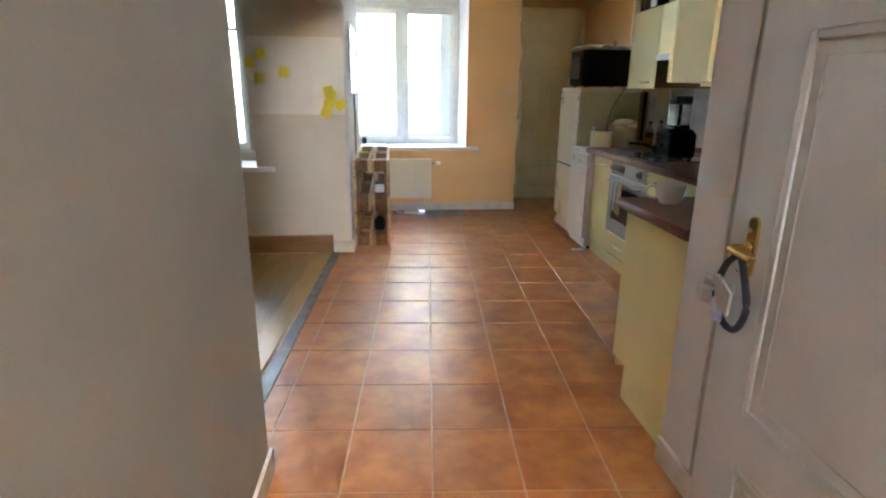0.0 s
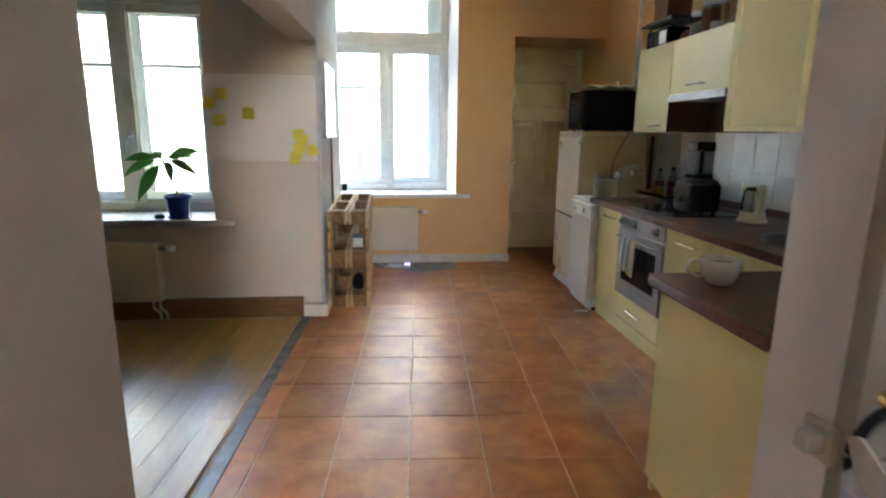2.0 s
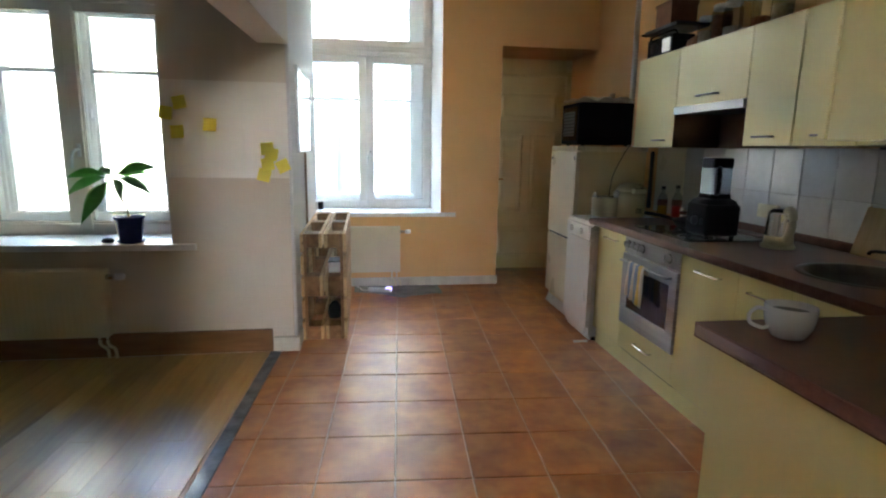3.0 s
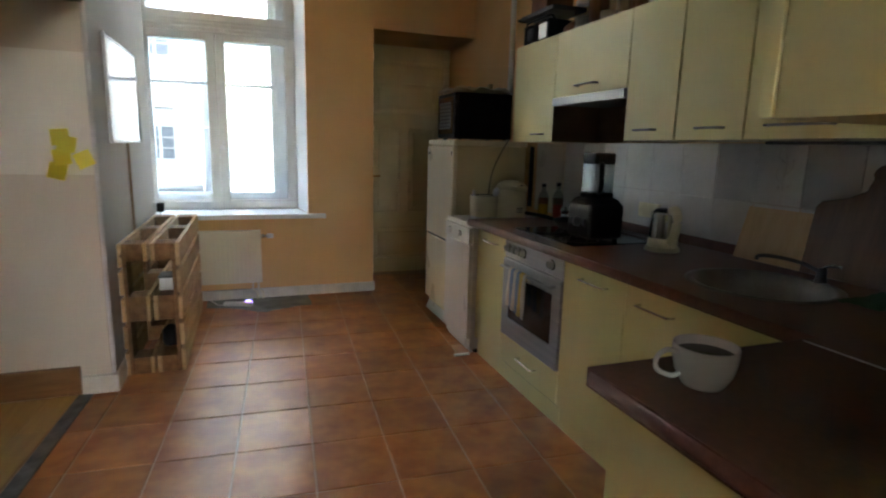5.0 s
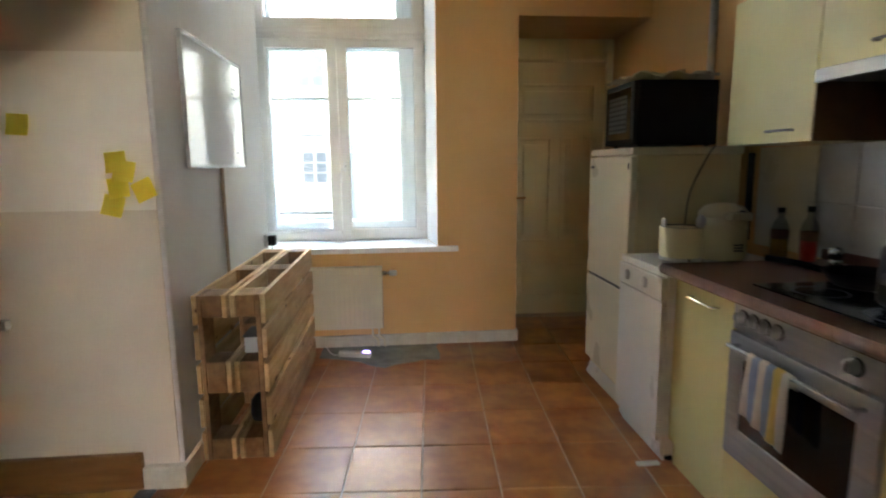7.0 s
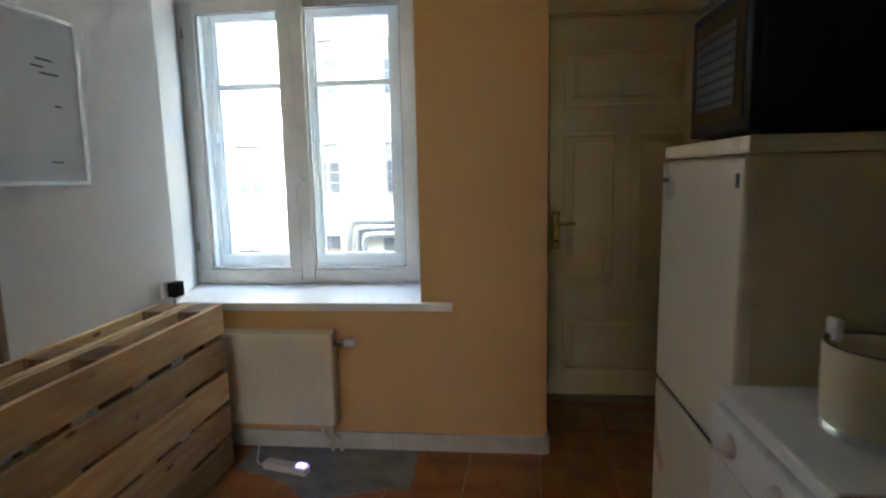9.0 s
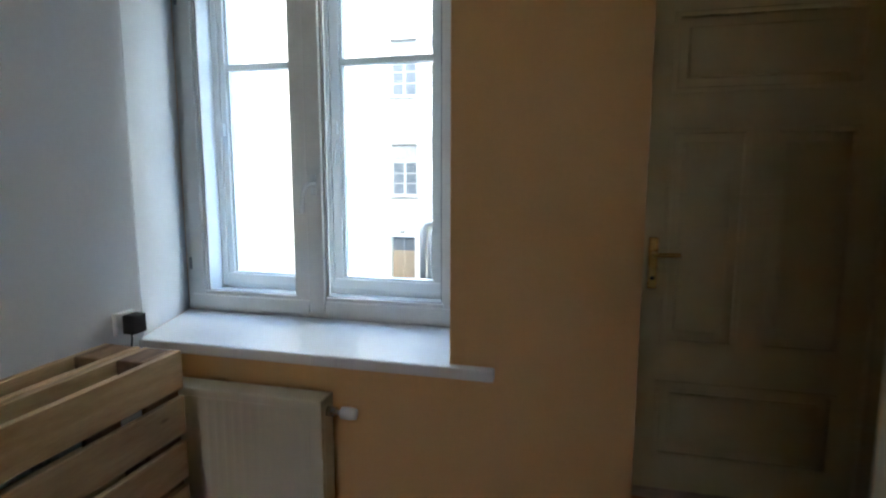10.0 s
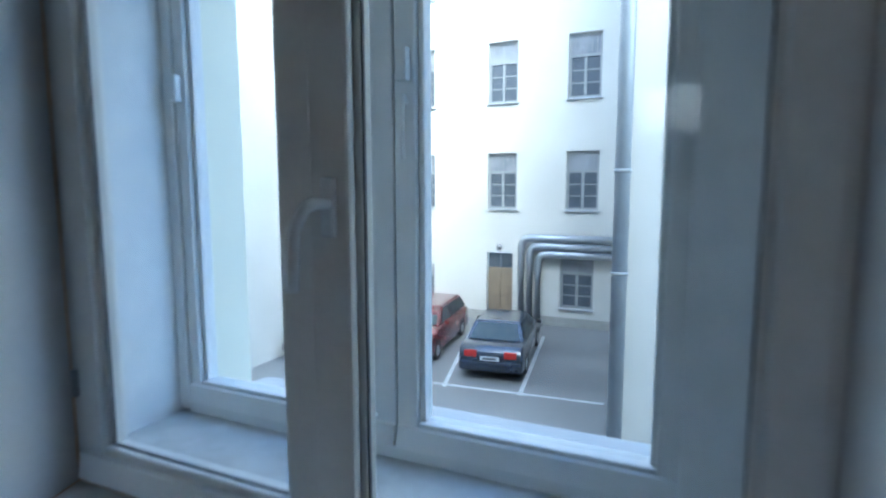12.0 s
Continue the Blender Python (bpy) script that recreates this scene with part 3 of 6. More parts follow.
# ---- doors ----
def panelled(parent, u0, u1, z0, z1, face, depth, axis, sign, stiles, panels, mat, rec=0.016):
    """Door leaf: thin core, raised frame, fielded panels; panels are (ua, ub, za, zb)."""
    def put(a, b, lo, hi, za, zb, bev, into):
        if axis == "y":
            return bm_box(a, b, min(lo, hi), max(lo, hi), za, zb, bev, into=into)
        return bm_box(min(lo, hi), max(lo, hi), a, b, za, zb, bev, into=into)
    core = bmesh.new()
    put(u0, u1, face - sign * rec, face - sign * depth, z0, z1, 0.003, core)
    part("core", core, mat, parent)
    fr = grid_wall(u0, u1, z0, z1, panels, min(face, face - sign * rec), max(face, face - sign * rec), axis)
    part("door_frame_rails", fr, mat, parent)
    for a, b, za, zb in panels:
        bm = bmesh.new()
        for q in ((a, a + 0.022, za, zb), (b - 0.022, b, za, zb)):
            put(q[0], q[1], face + sign * 0.19 * rec, face - sign * (rec - 0.002), q[2], q[3], 0.006, bm)
        for q in ((za, za + 0.022), (zb - 0.022, zb)):
            put(a + 0.02, b - 0.02, face + sign * 0.19 * rec, face - sign * (rec - 0.002), q[0], q[1], 0.006, bm)
        part("moulding", bm, mat, parent)
        pb = bmesh.new()
        put(a + 0.055, b - 0.055, face - sign * 0.4 * rec, face - sign * (rec + 0.004), za + 0.055, zb - 0.055, 0.008, pb)
        part("panel", pb, mat, parent)


door1 = thing("door_1", (3.49, 8.60, 0), "closed old cream panelled door in a wall recess", "door", kind="structure")
panelled(door1, 3.085, 3.893, 0.012, 2.10, 8.595, 0.044, "y", -1, 0.12,
         [(3.165, 3.815, 1.63, 1.93), (3.165, 3.455, 0.635, 1.50), (3.525, 3.815, 0.635, 1.50), (3.165, 3.815, 0.15, 0.485)], DOORPAINT, 0.022)
jb = bm_box(3.022, 3.07, 8.575, 8.639, 0, 2.278, 0.006)
bm_box(3.896, 3.953, 8.575, 8.639, 0, 2.278, 0.006, into=jb)
bm_box(3.07, 3.89, 8.580, 8.639, 2.105, 2.278, 0.006, into=jb)
bm_box(3.07, 3.89, 8.565, 8.590, 2.115, 2.15, 0.006, into=jb)
part("door_casing", jb, DOORPAINT, door1)
hp = part("handle_plate", bm_box(3.110, 3.147, 8.587, 8.596, 0.865, 1.075, 0.006), BRASS, door1, "tarnished brass plate")
part("lever", bm_tube(smooth_path([(3.129, 8.590, 1.010), (3.129, 8.545, 1.010), (3.142, 8.536, 1.010), (3.222, 8.536, 1.013)]), 0.009), BRASS, hp)
part("keyhole", bm_lathe([(0, 0), (0.008, 0), (0.008, 0.003), (0, 0.003)], (3.129, 8.586, 0.91), 10, m=pose(0, 0, 0, 90, 0, 0)), BLACK, hp)

door2 = thing("door_2", (2.53, 2.3, 0), "open white panelled entrance door with brass handle", "door", kind="structure")
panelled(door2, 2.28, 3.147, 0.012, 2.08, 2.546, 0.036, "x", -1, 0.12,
         [(2.42, 2.985, 1.56, 1.95), (2.42, 2.985, 0.49, 1.45), (2.42, 2.985, 0.13, 0.345)], SHADED_DOOR, 0.007)
plate = [(0.0185 * math.cos(a), 0.062 + 0.0185 * math.sin(a)) for a in np.linspace(0, math.pi, 9)]
plate += [(-u, -v) for u, v in plate]
hp2 = part("handle_plate", bm_prism([(3.052 + u, 0.935 + v * 1.0) for u, v in plate], 2.537, 2.546, "x", 0.003), BRASS, door2, "long polished brass plate with rounded ends")
lv = part("lever", bm_tube(smooth_path([(2.540, 3.052, 0.935), (2.500, 3.052, 0.935), (2.484, 3.048, 0.935), (2.478, 3.030, 0.934), (2.480, 2.955, 0.930)]), 0.0095), BRASS, hp2)
part("collar", bm_lathe([(0, 0), (0.015, 0), (0.014, 0.006), (0.011, 0.010), (0, 0.010)], (2.537, 3.052, 0.935), 18, m=pose(0, 0, 0, 0, -90, 0)), BRASS, hp2)
part("key", bm_box(2.512, 2.536, 3.044, 3.060, 0.868, 0.874, 0.002), CHROME, hp2, "small steel key")
LQ = Vector((-0.122, -0.170, -0.070))


def lq(pts):
    return [tuple(Vector(p) + LQ) for p in pts]


lan = thing("lanyard", (2.49, 3.05, 0.80), "black key lanyard with pale blue tag hanging on a door handle", "lanyard")
part("strap", bm_tube(smooth_path(lq([(2.628, 3.21, 0.995), (2.614, 3.16, 0.95), (2.612, 3.13, 0.87), (2.620, 3.17, 0.80), (2.622, 3.23, 0.80), (2.615, 3.265, 0.87), (2.618, 3.245, 0.95), (2.630, 3.21, 0.995)])), 0.0095, 8), LANYARD, lan)
part("ring", bm_tube([(2.487 + 0.004 * math.sin(a * 0.5236), 3.027 + 0.016 * math.cos(a * 0.5236), 0.826 + 0.016 * math.sin(a * 0.5236)) for a in range(13)], 0.0025, 6), CHROME, lan)
tg = bm_prism([(3.045, 0.730), (3.092, 0.724), (3.097, 0.775), (3.075, 0.803), (3.042, 0.790)], 2.482, 2.489, "x", 0.003)
tg2 = bm_prism([(3.008, 0.765), (3.060, 0.785), (3.090, 0.850), (3.066, 0.860), (3.004, 0.825)], 2.472, 2.480, "x", 0.003)
part("tag", tg2, TAGPAPER, lan, "folded white paper tag")
part("tag", tg, TAGBLUE, lan, "crumpled pale blue tag")
sw = thing("wall_socket", (2.595, 3.27, 0.69), "white wall socket with a plug in it", "socket")
part("plate", bm_box(2.587, 2.60, 3.225, 3.305, 0.69, 0.77, 0.005), SHADEDPL, sw)
part("plug", bm_box(2.55, 2.589, 3.245, 3.285, 0.708, 0.752, 0.008), SHADEDPL, sw)


# ---- radiators ----
def radiator(name_x0, x1, y_back, z0, z1, label):
    x0 = name_x0
    r = thing("radiator", ((x0 + x1) / 2, y_back - 0.06, z0), label, "radiator", "panel radiators")
    bm = bm_box(x0, x1, y_back - 0.115, y_back - 0.095, z0, z1, 0.006)
    n = int((x1 - x0 - 0.06) / 0.034)
    prof = [(x0 + 0.03, y_back - 0.11)]
    for i in range(n):
        a = x0 + 0.03 + i * 0.034
        prof += [(a, y_back - 0.1165), (a + 0.004, y_back - 0.1173), (a + 0.020, y_back - 0.1173), (a + 0.024, y_back - 0.1165)]
    prof += [(x0 + 0.03 + n * 0.034, y_back - 0.1165), (x0 + 0.03 + n * 0.034, y_back - 0.11)]
    merge(bm, bm_prism(prof, z0 + 0.03, z1 - 0.03, "z"))
    part("front_panel", bm, RADI, r, "ribbed cream enamel panel")
    part("rear_panel", bm_box(x0 + 0.01, x1 - 0.01, y_back - 0.05, y_back - 0.035, z0 + 0.01, z1 - 0.01, 0.004), RADI, r)
    part("top_grille", bm_box(x0, x1, y_back - 0.095, y_back - 0.03, z1 - 0.012, z1 - 0.001, 0.003), RADI, r)
    for a in (x0, x1 - 0.006):
        part("side_cover", bm_box(a, a + 0.006, y_back - 0.095, y_back - 0.03, z0, z1, 0.002), RADI, r)
    v = part("valve", bm_lathe([(0, 0), (0.016, 0), (0.016, 0.03), (0.010, 0.032), (0.010, 0.05), (0, 0.05)], (x1, y_back - 0.07, z1 - 0.05), 16, m=pose(0, 0, 0, 0, 90, 0)), CHROME, r)
    part("thermostat_head", bm_lathe([(0, 0.05), (0.019, 0.05), (0.021, 0.075), (0.018, 0.10), (0, 0.102)], (x1, y_back - 0.07, z1 - 0.05), 16, m=pose(0, 0, 0, 0, 90, 0)), WHITEPL, v)
    for a in (0.03, 0.075):
        part("pipe", bm_tube(smooth_path([(x1 - a, y_back - 0.06, z0 + 0.01), (x1 - a, y_back - 0.06, z0 - 0.06), (x1 - a + 0.03, y_back - 0.045, 0.06), (x1 - a + 0.035, y_back - 0.04, 0.0)]), 0.009, 8), RADI, r)
    for a in (x0 + 0.12, x1 - 0.12):
        part("bracket", bm_box(a, a + 0.03, y_back - 0.036, y_back, z0 + 0.05, z1 - 0.05, 0.002), RADI, r)


radiator(1.47, 2.055, YB, 0.16, 0.595, "cream panel radiator below the kitchen window")
radiator(-0.74, 0.168, YL, 0.16, 0.58, "cream panel radiator below the living area window")

# ---- worktop wall: base units ----
FX = 3.305                 # cabinet fronts
TOP = 0.882


def bar_handle(parent, y, z, length=0.17, x=FX, along="y", mat=CHROME):
    a = length / 2
    if along == "y":
        pts = [(x, y - a, z), (x - 0.024, y - a + 0.004, z), (x - 0.028, y - a + 0.02, z), (x - 0.028, y + a - 0.02, z), (x - 0.024, y + a - 0.004, z), (x, y + a, z)]
    else:
        pts = [(x - a, y, z), (x - a + 0.004, y + 0.024, z), (x - a + 0.02, y + 0.028, z), (x + a - 0.02, y + 0.028, z), (x + a - 0.004, y + 0.024, z), (x + a, y, z)]
    return part("handle", bm_tube(smooth_path(pts, 4), 0.0046, 8), mat, parent, "slim metal bar handle")


def base_unit(y0, y1, fronts, label, carcass=0.841, grip=None):
    c = thing("base_cabinet", (3.6, (y0 + y1) / 2, 0), label, "kitchen cabinet", "base cabinets")
    part("body", bm_box(FX + 0.02, XR, y0 + 0.001, y1 - 0.001, 0.10, carcass, 0.002), CABCORE, c)
    part("plinth", bm_box(FX + 0.025, FX + 0.04, y0, y1, 0.0, 0.099), CABINET, c)
    for za, zb, hz in fronts:
        d = part("door" if zb - za > 0.3 else "drawer_front", bm_box(FX, FX + 0.019, y0 + 0.001, y1 - 0.001, za, zb, 0.0015), CABINET, c)
        bar_handle(d, grip or (y0 + y1) / 2 - 0.02, hz)
    return c


base_unit(5.824, 6.215, [(0.118, 0.834, 0.772)], "pale yellow base cabinet with a bar handle beside the oven")
base_unit(4.80, 5.228, [(0.118, 0.834, 0.768)], "narrow pale yellow base cabinet with a bar handle")
base_unit(4.04, 4.798, [(0.118, 0.834, 0.758)], "wide pale yellow base cabinet under the sink", 0.70, 4.63)
pen = thing("peninsula_cabinet", (3.1, 3.7, 0), "pale yellow cabinet block under the short worktop end", "kitchen cabinet", "base cabinets")
part("body", bm_box(2.642, FX - 0.002, YS + 0.002, 3.965, 0.166, 0.841, 0.002), CABCORE, pen)
part("side_panel", bm_box(2.622, 2.641, YS + 0.002, 3.975, 0.165, 0.841, 0.002), CABINET, pen)
part("front_panel", bm_box(2.642, FX - 0.022, 3.966, 3.984, 0.105, 0.834, 0.002), CABINET, pen)
part("plinth", bm_box(2.632, FX, YS + 0.004, 3.87, 0.0, 0.165), CABINET, pen)

# worktop: one L with a round hole for the sink
SX, SY, SR = 3.575, 4.46, 0.215


def worktop_mesh():
    bm = bmesh.new()
    z0, z1 = 0.842, TOP
    xf, xb = 3.235, XR - 0.001
    ya, yb = SY - 0.25, SY + 0.25
    bm_box(xf, xb, yb, 6.215, z0, z1, 0.0, into=bm)
    bm_box(2.592, xb, YS + 0.002, 4.02, z0, z1, 0.0, into=bm)
    bm_box(xf, xb, 4.02, ya, z0, z1, 0.0, into=bm)
    n = 48
    for z in (z0, z1):
        ring_in, ring_out = [], []
        for i in range(n):
            a = 2 * math.pi * (i + 0.5) / n
            c, s = math.cos(a), math.sin(a)
            ring_in.append(bm.verts.new((SX + SR * c, SY + SR * s, z)))
            kx = ((xb - SX) if c > 0 else (SX - xf)) / max(abs(c), 1e-6)
            ky = 0.25 / max(abs(s), 1e-6)
            k = min(kx, ky)
            ring_out.append(bm.verts.new((SX + k * c, SY + k * s, z)))
        for i in range(n):
            j = (i + 1) % n
            bm.faces.new((ring_in[i], ring_in[j], ring_out[j], ring_out[i]))
    bm_box(xf, xf + 0.004, ya, yb, z0, z1, into=bm)
    # small corner gores between the rays and the rectangle
    for sx in (xf, xb):
        for sy in (ya, yb):
            bm_box(min(sx, sx + (0.05 if sx == xf else -0.05)), max(sx, sx + (0.05 if sx == xf else -0.05)), min(sy, sy + (0.05 if sy == ya else -0.05)), max(sy, sy + (0.05 if sy == ya else -0.05)), z0 + 0.002, z1 - 0.0006, into=bm)
    return bm


wt = thing("worktop", (3.6, 5.0, 0.842), "brown laminate kitchen worktop running round a corner", "worktop")
part("slab", worktop_mesh(), WORKTOP, wt)
edge = bm_tube([(3.245, 4.025, 0.862), (3.245, 6.215, 0.862)], 0.0198, 14)
part("rounded_edge", edge, WORKTOP, wt)
part("rounded_edge", bm_tube([(2.604, 4.008, 0.862), (3.245, 4.008, 0.862)], 0.0198, 14), WORKTOP, wt)
part("rounded_edge", bm_tube([(2.604, YS + 0.003, 0.862), (2.604, 4.008, 0.862)], 0.0198, 14), WORKTOP, wt)
part("joint_strip", bm_box(3.176, 3.182, YS + 0.01, 4.01, TOP, TOP + 0.002), ALU, wt, "thin metal joint strip")
part("upstand", bm_box(XR - 0.03, XR - 0.012, YS + 0.002, 6.215, TOP, TOP + 0.045, 0.006), WORKTOP, wt)

snk = thing("sink", (SX, SY, 0.77), "round dark steel kitchen sink set in the worktop", "sink")
part("bowl", bm_lathe([(SR + 0.022, TOP + 0.001), (SR + 0.021, TOP + 0.004), (SR + 0.006, TOP + 0.005), (SR - 0.008, TOP + 0.002), (SR - 0.016, TOP - 0.03), (SR - 0.03, TOP - 0.12), (SR - 0.07, TOP - 0.15), (0.05, TOP - 0.158), (0.04, TOP - 0.164), (0, TOP - 0.164)], (SX, SY, 0), 48), SINK, snk)
part("drain", bm_lathe([(0, TOP - 0.163), (0.038, TOP - 0.163), (0.036, TOP - 0.158), (0.012, TOP - 0.156), (0, TOP - 0.156)], (SX, SY, 0), 20), CHROME, snk)
tap = thing("tap", (3.80, 4.42, TOP), "low dark steel mixer tap beside the sink", "tap")
part("tap_base", bm_lathe([(0, 0), (0.022, 0), (0.020, 0.008), (0.015, 0.028), (0.016, 0.045), (0.010, 0.053), (0, 0.054)], (3.80, 4.42, TOP), 20), DARKTAP, tap)
part("spout", bm_tube(smooth_path([(3.80, 4.42, TOP + 0.035), (3.77, 4.465, TOP + 0.060), (3.73, 4.53, TOP + 0.072), (3.70, 4.58, TOP + 0.070), (3.695, 4.590, TOP + 0.056)]), 0.0068, 10), DARKTAP, tap)
part("lever", bm_tube(smooth_path([(3.80, 4.42, TOP + 0.050), (3.802, 4.40, TOP + 0.064), (3.785, 4.35, TOP + 0.072)]), 0.0055, 8), CHROME, tap)

# ---- oven and hob ----
ov = thing("oven", (3.6, 5.5, 0.10), "built-in brushed steel oven with knobs and a towel", "oven")
OY0, OY1, OZ0, OZ1 = 5.231, 5.821, 0.285, 0.835
part("body", bm_box(FX + 0.02, XR - 0.05, OY0, OY1, 0.10, 0.840), DARKGREY, ov)
part("control_panel", bm_box(FX - 0.006, FX + 0.02, OY0, OY1, 0.728, OZ1, 0.004), STEEL, ov)
od = part("oven_door", bm_box(FX - 0.012, FX + 0.018, OY0, OY1, OZ0, 0.390, 0.003), STEEL, ov)
part("upper_rail", bm_box(FX - 0.012, FX + 0.018, OY0, OY1, 0.640, 0.721, 0.003), STEEL, od)
for ya, yb in ((OY0, OY0 + 0.07), (OY1 - 0.07, OY1)):
    part("side_rail", bm_box(FX - 0.0117, FX + 0.018, ya, yb, 0.389, 0.641), STEEL, od)
part("door_glass", bm_box(FX - 0.008, FX + 0.004, OY0 + 0.07, OY1 - 0.07, 0.392, 0.638), BLACKGLASS, od, "dark reflecting oven glass")
part("door_handle", bm_tube(smooth_path([(FX - 0.01, OY0 + 0.05, 0.683), (FX - 0.042, OY0 + 0.055, 0.683), (FX - 0.047, OY0 + 0.075, 0.683), (FX - 0.047, OY1 - 0.075, 0.683), (FX - 0.042, OY1 - 0.055, 0.683), (FX - 0.01, OY1 - 0.05, 0.683)], 4), 0.0065, 10), STEEL, od)
for k, y in enumerate((5.77, 5.715, 5.66, 5.605, 5.325)):
    kb = part("knob", bm_lathe([(0, 0), (0.021, 0), (0.021, 0.006), (0.017, 0.008), (0.016, 0.026), (0.012, 0.029), (0, 0.029)], (FX - 0.006, y, 0.778), 20, m=pose(0, 0, 0, 0, -90, 0)), STEEL, ov)
    part("knob_ring", bm_lathe([(0, 0), (0.026, 0), (0.025, 0.003), (0, 0.003)], (FX - 0.0062, y, 0.778), 20, m=pose(0, 0, 0, 0, -90, 0)), DARKGREY, kb)
    part("pointer", bm_box(FX - 0.037, FX - 0.03, y - 0.002, y + 0.002, 0.768, 0.795, 0.001), DARKGREY, kb)
ud = part("drawer_front", bm_box(FX, FX + 0.019, OY0, OY1, 0.118, 0.275, 0.002), CABINET, ov, "pale yellow drawer under the oven")
bar_handle(ud, 5.52, 0.205)
part("plinth", bm_box(FX + 0.025, FX + 0.04, OY0, OY1, 0.0, 0.099), CABINET, ov)
tw = thing("towel", (FX - 0.05, 5.63, 0.50), "striped cream, blue and yellow tea towel over the oven handle", "towel")
for k, (ya, yb, m_) in enumerate(((5.665, 5.635, TOWEL_A), (5.635, 5.605, TOWEL_B), (5.605, 5.57, TOWEL_A), (5.57, 5.54, TOWEL_B), (5.54, 5.505, TOWEL_C), (5.505, 5.475, TOWEL_A))):
    bm = bmesh.new()
    rows = []
    prof = [(0.016, 0.648), (0.015, 0.668), (0.012, 0.688), (0.0, 0.697), (-0.012, 0.688), (-0.016, 0.64), (-0.019, 0.565), (-0.020, 0.495 - 0.006 * k)]
    for ox, z in prof:
        rows.append([bm.verts.new((FX - 0.047 + ox + 0.003 * math.sin(y * 90 + z * 20), y, z)) for y in np.linspace(ya, yb, 6)])
    for a, b in zip(rows, rows[1:]):
        for i in range(5):
            bm.faces.new((a[i], a[i + 1], b[i + 1], b[i]))
    bmesh.ops.recalc_face_normals(bm, faces=bm.faces[:])
    bmesh.ops.solidify(bm, geom=bm.faces[:], thickness=0.003)
    bmesh.ops.recalc_face_normals(bm, faces=bm.faces[:])
    for f in bm.faces:
        f.smooth = True
    part("stripe", bm, m_, tw)
hob = thing("hob", (3.58, 5.5, TOP), "black glass ceramic hob on the worktop", "hob")
part("glass_plate", bm_box(3.335, 3.84, 5.22, 5.79, TOP, TOP + 0.006, 0.002), BLACKGLASS, hob)
for x, y, r in ((3.46, 5.36, 0.09), (3.46, 5.65, 0.075), (3.70, 5.36, 0.075), (3.70, 5.65, 0.09)):
    part("cooking_ring", bm_lathe([(r - 0.004, TOP + 0.0062), (r, TOP + 0.0066), (r + 0.003, TOP + 0.0062)], (x, y, 0), 40), DARKGREY, hob)

# ---- dishwasher and fridge ----
dw = thing("dishwasher", (3.55, 6.44, 0), "slim white freestanding dishwasher beside the fridge", "dishwasher")
part("body", bm_box(3.275, 3.86, 6.222, 6.66, 0.03, 0.818, 0.006), WHITEGOODS, dw)
part("top_plate", bm_box(3.262, 3.87, 6.219, 6.665, 0.818, 0.848, 0.006), WHITEGOODS, dw)
part("door", bm_box(3.252, 3.274, 6.225, 6.657, 0.10, 0.712, 0.005), WHITEGOODS, dw)
cp = part("control_strip", bm_box(3.248, 3.274, 6.225, 6.657, 0.718, 0.815, 0.005), WHITEGOODS, dw)
for y in (6.56, 6.38):
    part("dial", bm_lathe([(0, 0), (0.024, 0), (0.022, 0.012), (0, 0.014)], (3.248, y, 0.767), 18, m=pose(0, 0, 0, 0, -90, 0)), WHITEPL, cp)
part("kick_plate", bm_box(3.29, 3.30, 6.23, 6.65, 0.005, 0.10), WHITEGOODS, dw)
for y in (6.25, 6.63):
    part("foot", bm_lathe([(0, 0), (0.018, 0), (0.018, 0.01), (0.008, 0.012), (0.008, 0.035), (0, 0.035)], (3.33, y, 0), 12), BLACK, dw)
st = solid("loose_trim", bm_box(3.17, 3.27, 6.20, 6.225, 0.0, 0.012, 0.004), WHITEPL, "loose white trim strip lying on the tiles", "trim strip")

fr = thing("fridge", (3.55, 6.98, 0), "old cream fridge freezer with rounded edges", "fridge")
FY0, FY1 = 6.70, 7.255
part("body", bm_box(3.337, 3.87, FY0, FY1, 0.07, 1.325, 0.010), FRIDGE, fr)
part("top", bm_box(3.310, 3.88, FY0 - 0.004, FY1 + 0.004, 1.325, 1.363, 0.010), FRIDGE_DOOR, fr)
fd = part("fridge_door", bm_box(3.304, 3.340, FY0, FY1, 0.652, 1.318, 0.010), FRIDGE_DOOR, fr)
part("badge", bm_box(3.301, 3.305, 7.19, 7.235, 1.258, 1.272, 0.001), DARKGREY, fd)
part("badge", bm_box(3.301, 3.305, 6.718, 6.730, 1.255, 1.285, 0.001), DARKGREY, fd)
part("freezer_door", bm_box(3.304, 3.340, FY0, FY1, 0.13, 0.638, 0.010), FRIDGE_DOOR, fr)
part("gasket", bm_box(3.312, 3.337, FY0 + 0.01, FY1 - 0.01, 0.636, 0.654), DARKGREY, fr)
kf = bm_box(-0.006, 0.006, FY0 + 0.01, FY1 - 0.01, 0, 0.10, 0.003)
bmesh.ops.transform(kf, matrix=pose(3.315, 0, 0.02, 0, 22, 0), verts=kf.verts)
part("kick_flap", kf, WHITEGOODS, fr, "tilted white kick flap")
for x in (3.37, 3.82):
    for y in (FY0 + 0.05, FY1 - 0.05):
        part("foot", bm_lathe([(0, 0), (0.02, 0), (0.02, 0.012), (0.010, 0.014), (0.010, 0.075), (0, 0.075)], (x, y, 0), 12), BLACK, fr)
part("rear_batten", bm_box(XR - 0.06, XR - 0.035, 6.672, 6.692, 0.9, 1.33, 0.002), DARKGREY, fr)

mw = thing("microwave", (3.55, 6.95, 1.363), "black microwave oven on top of the fridge", "microwave")
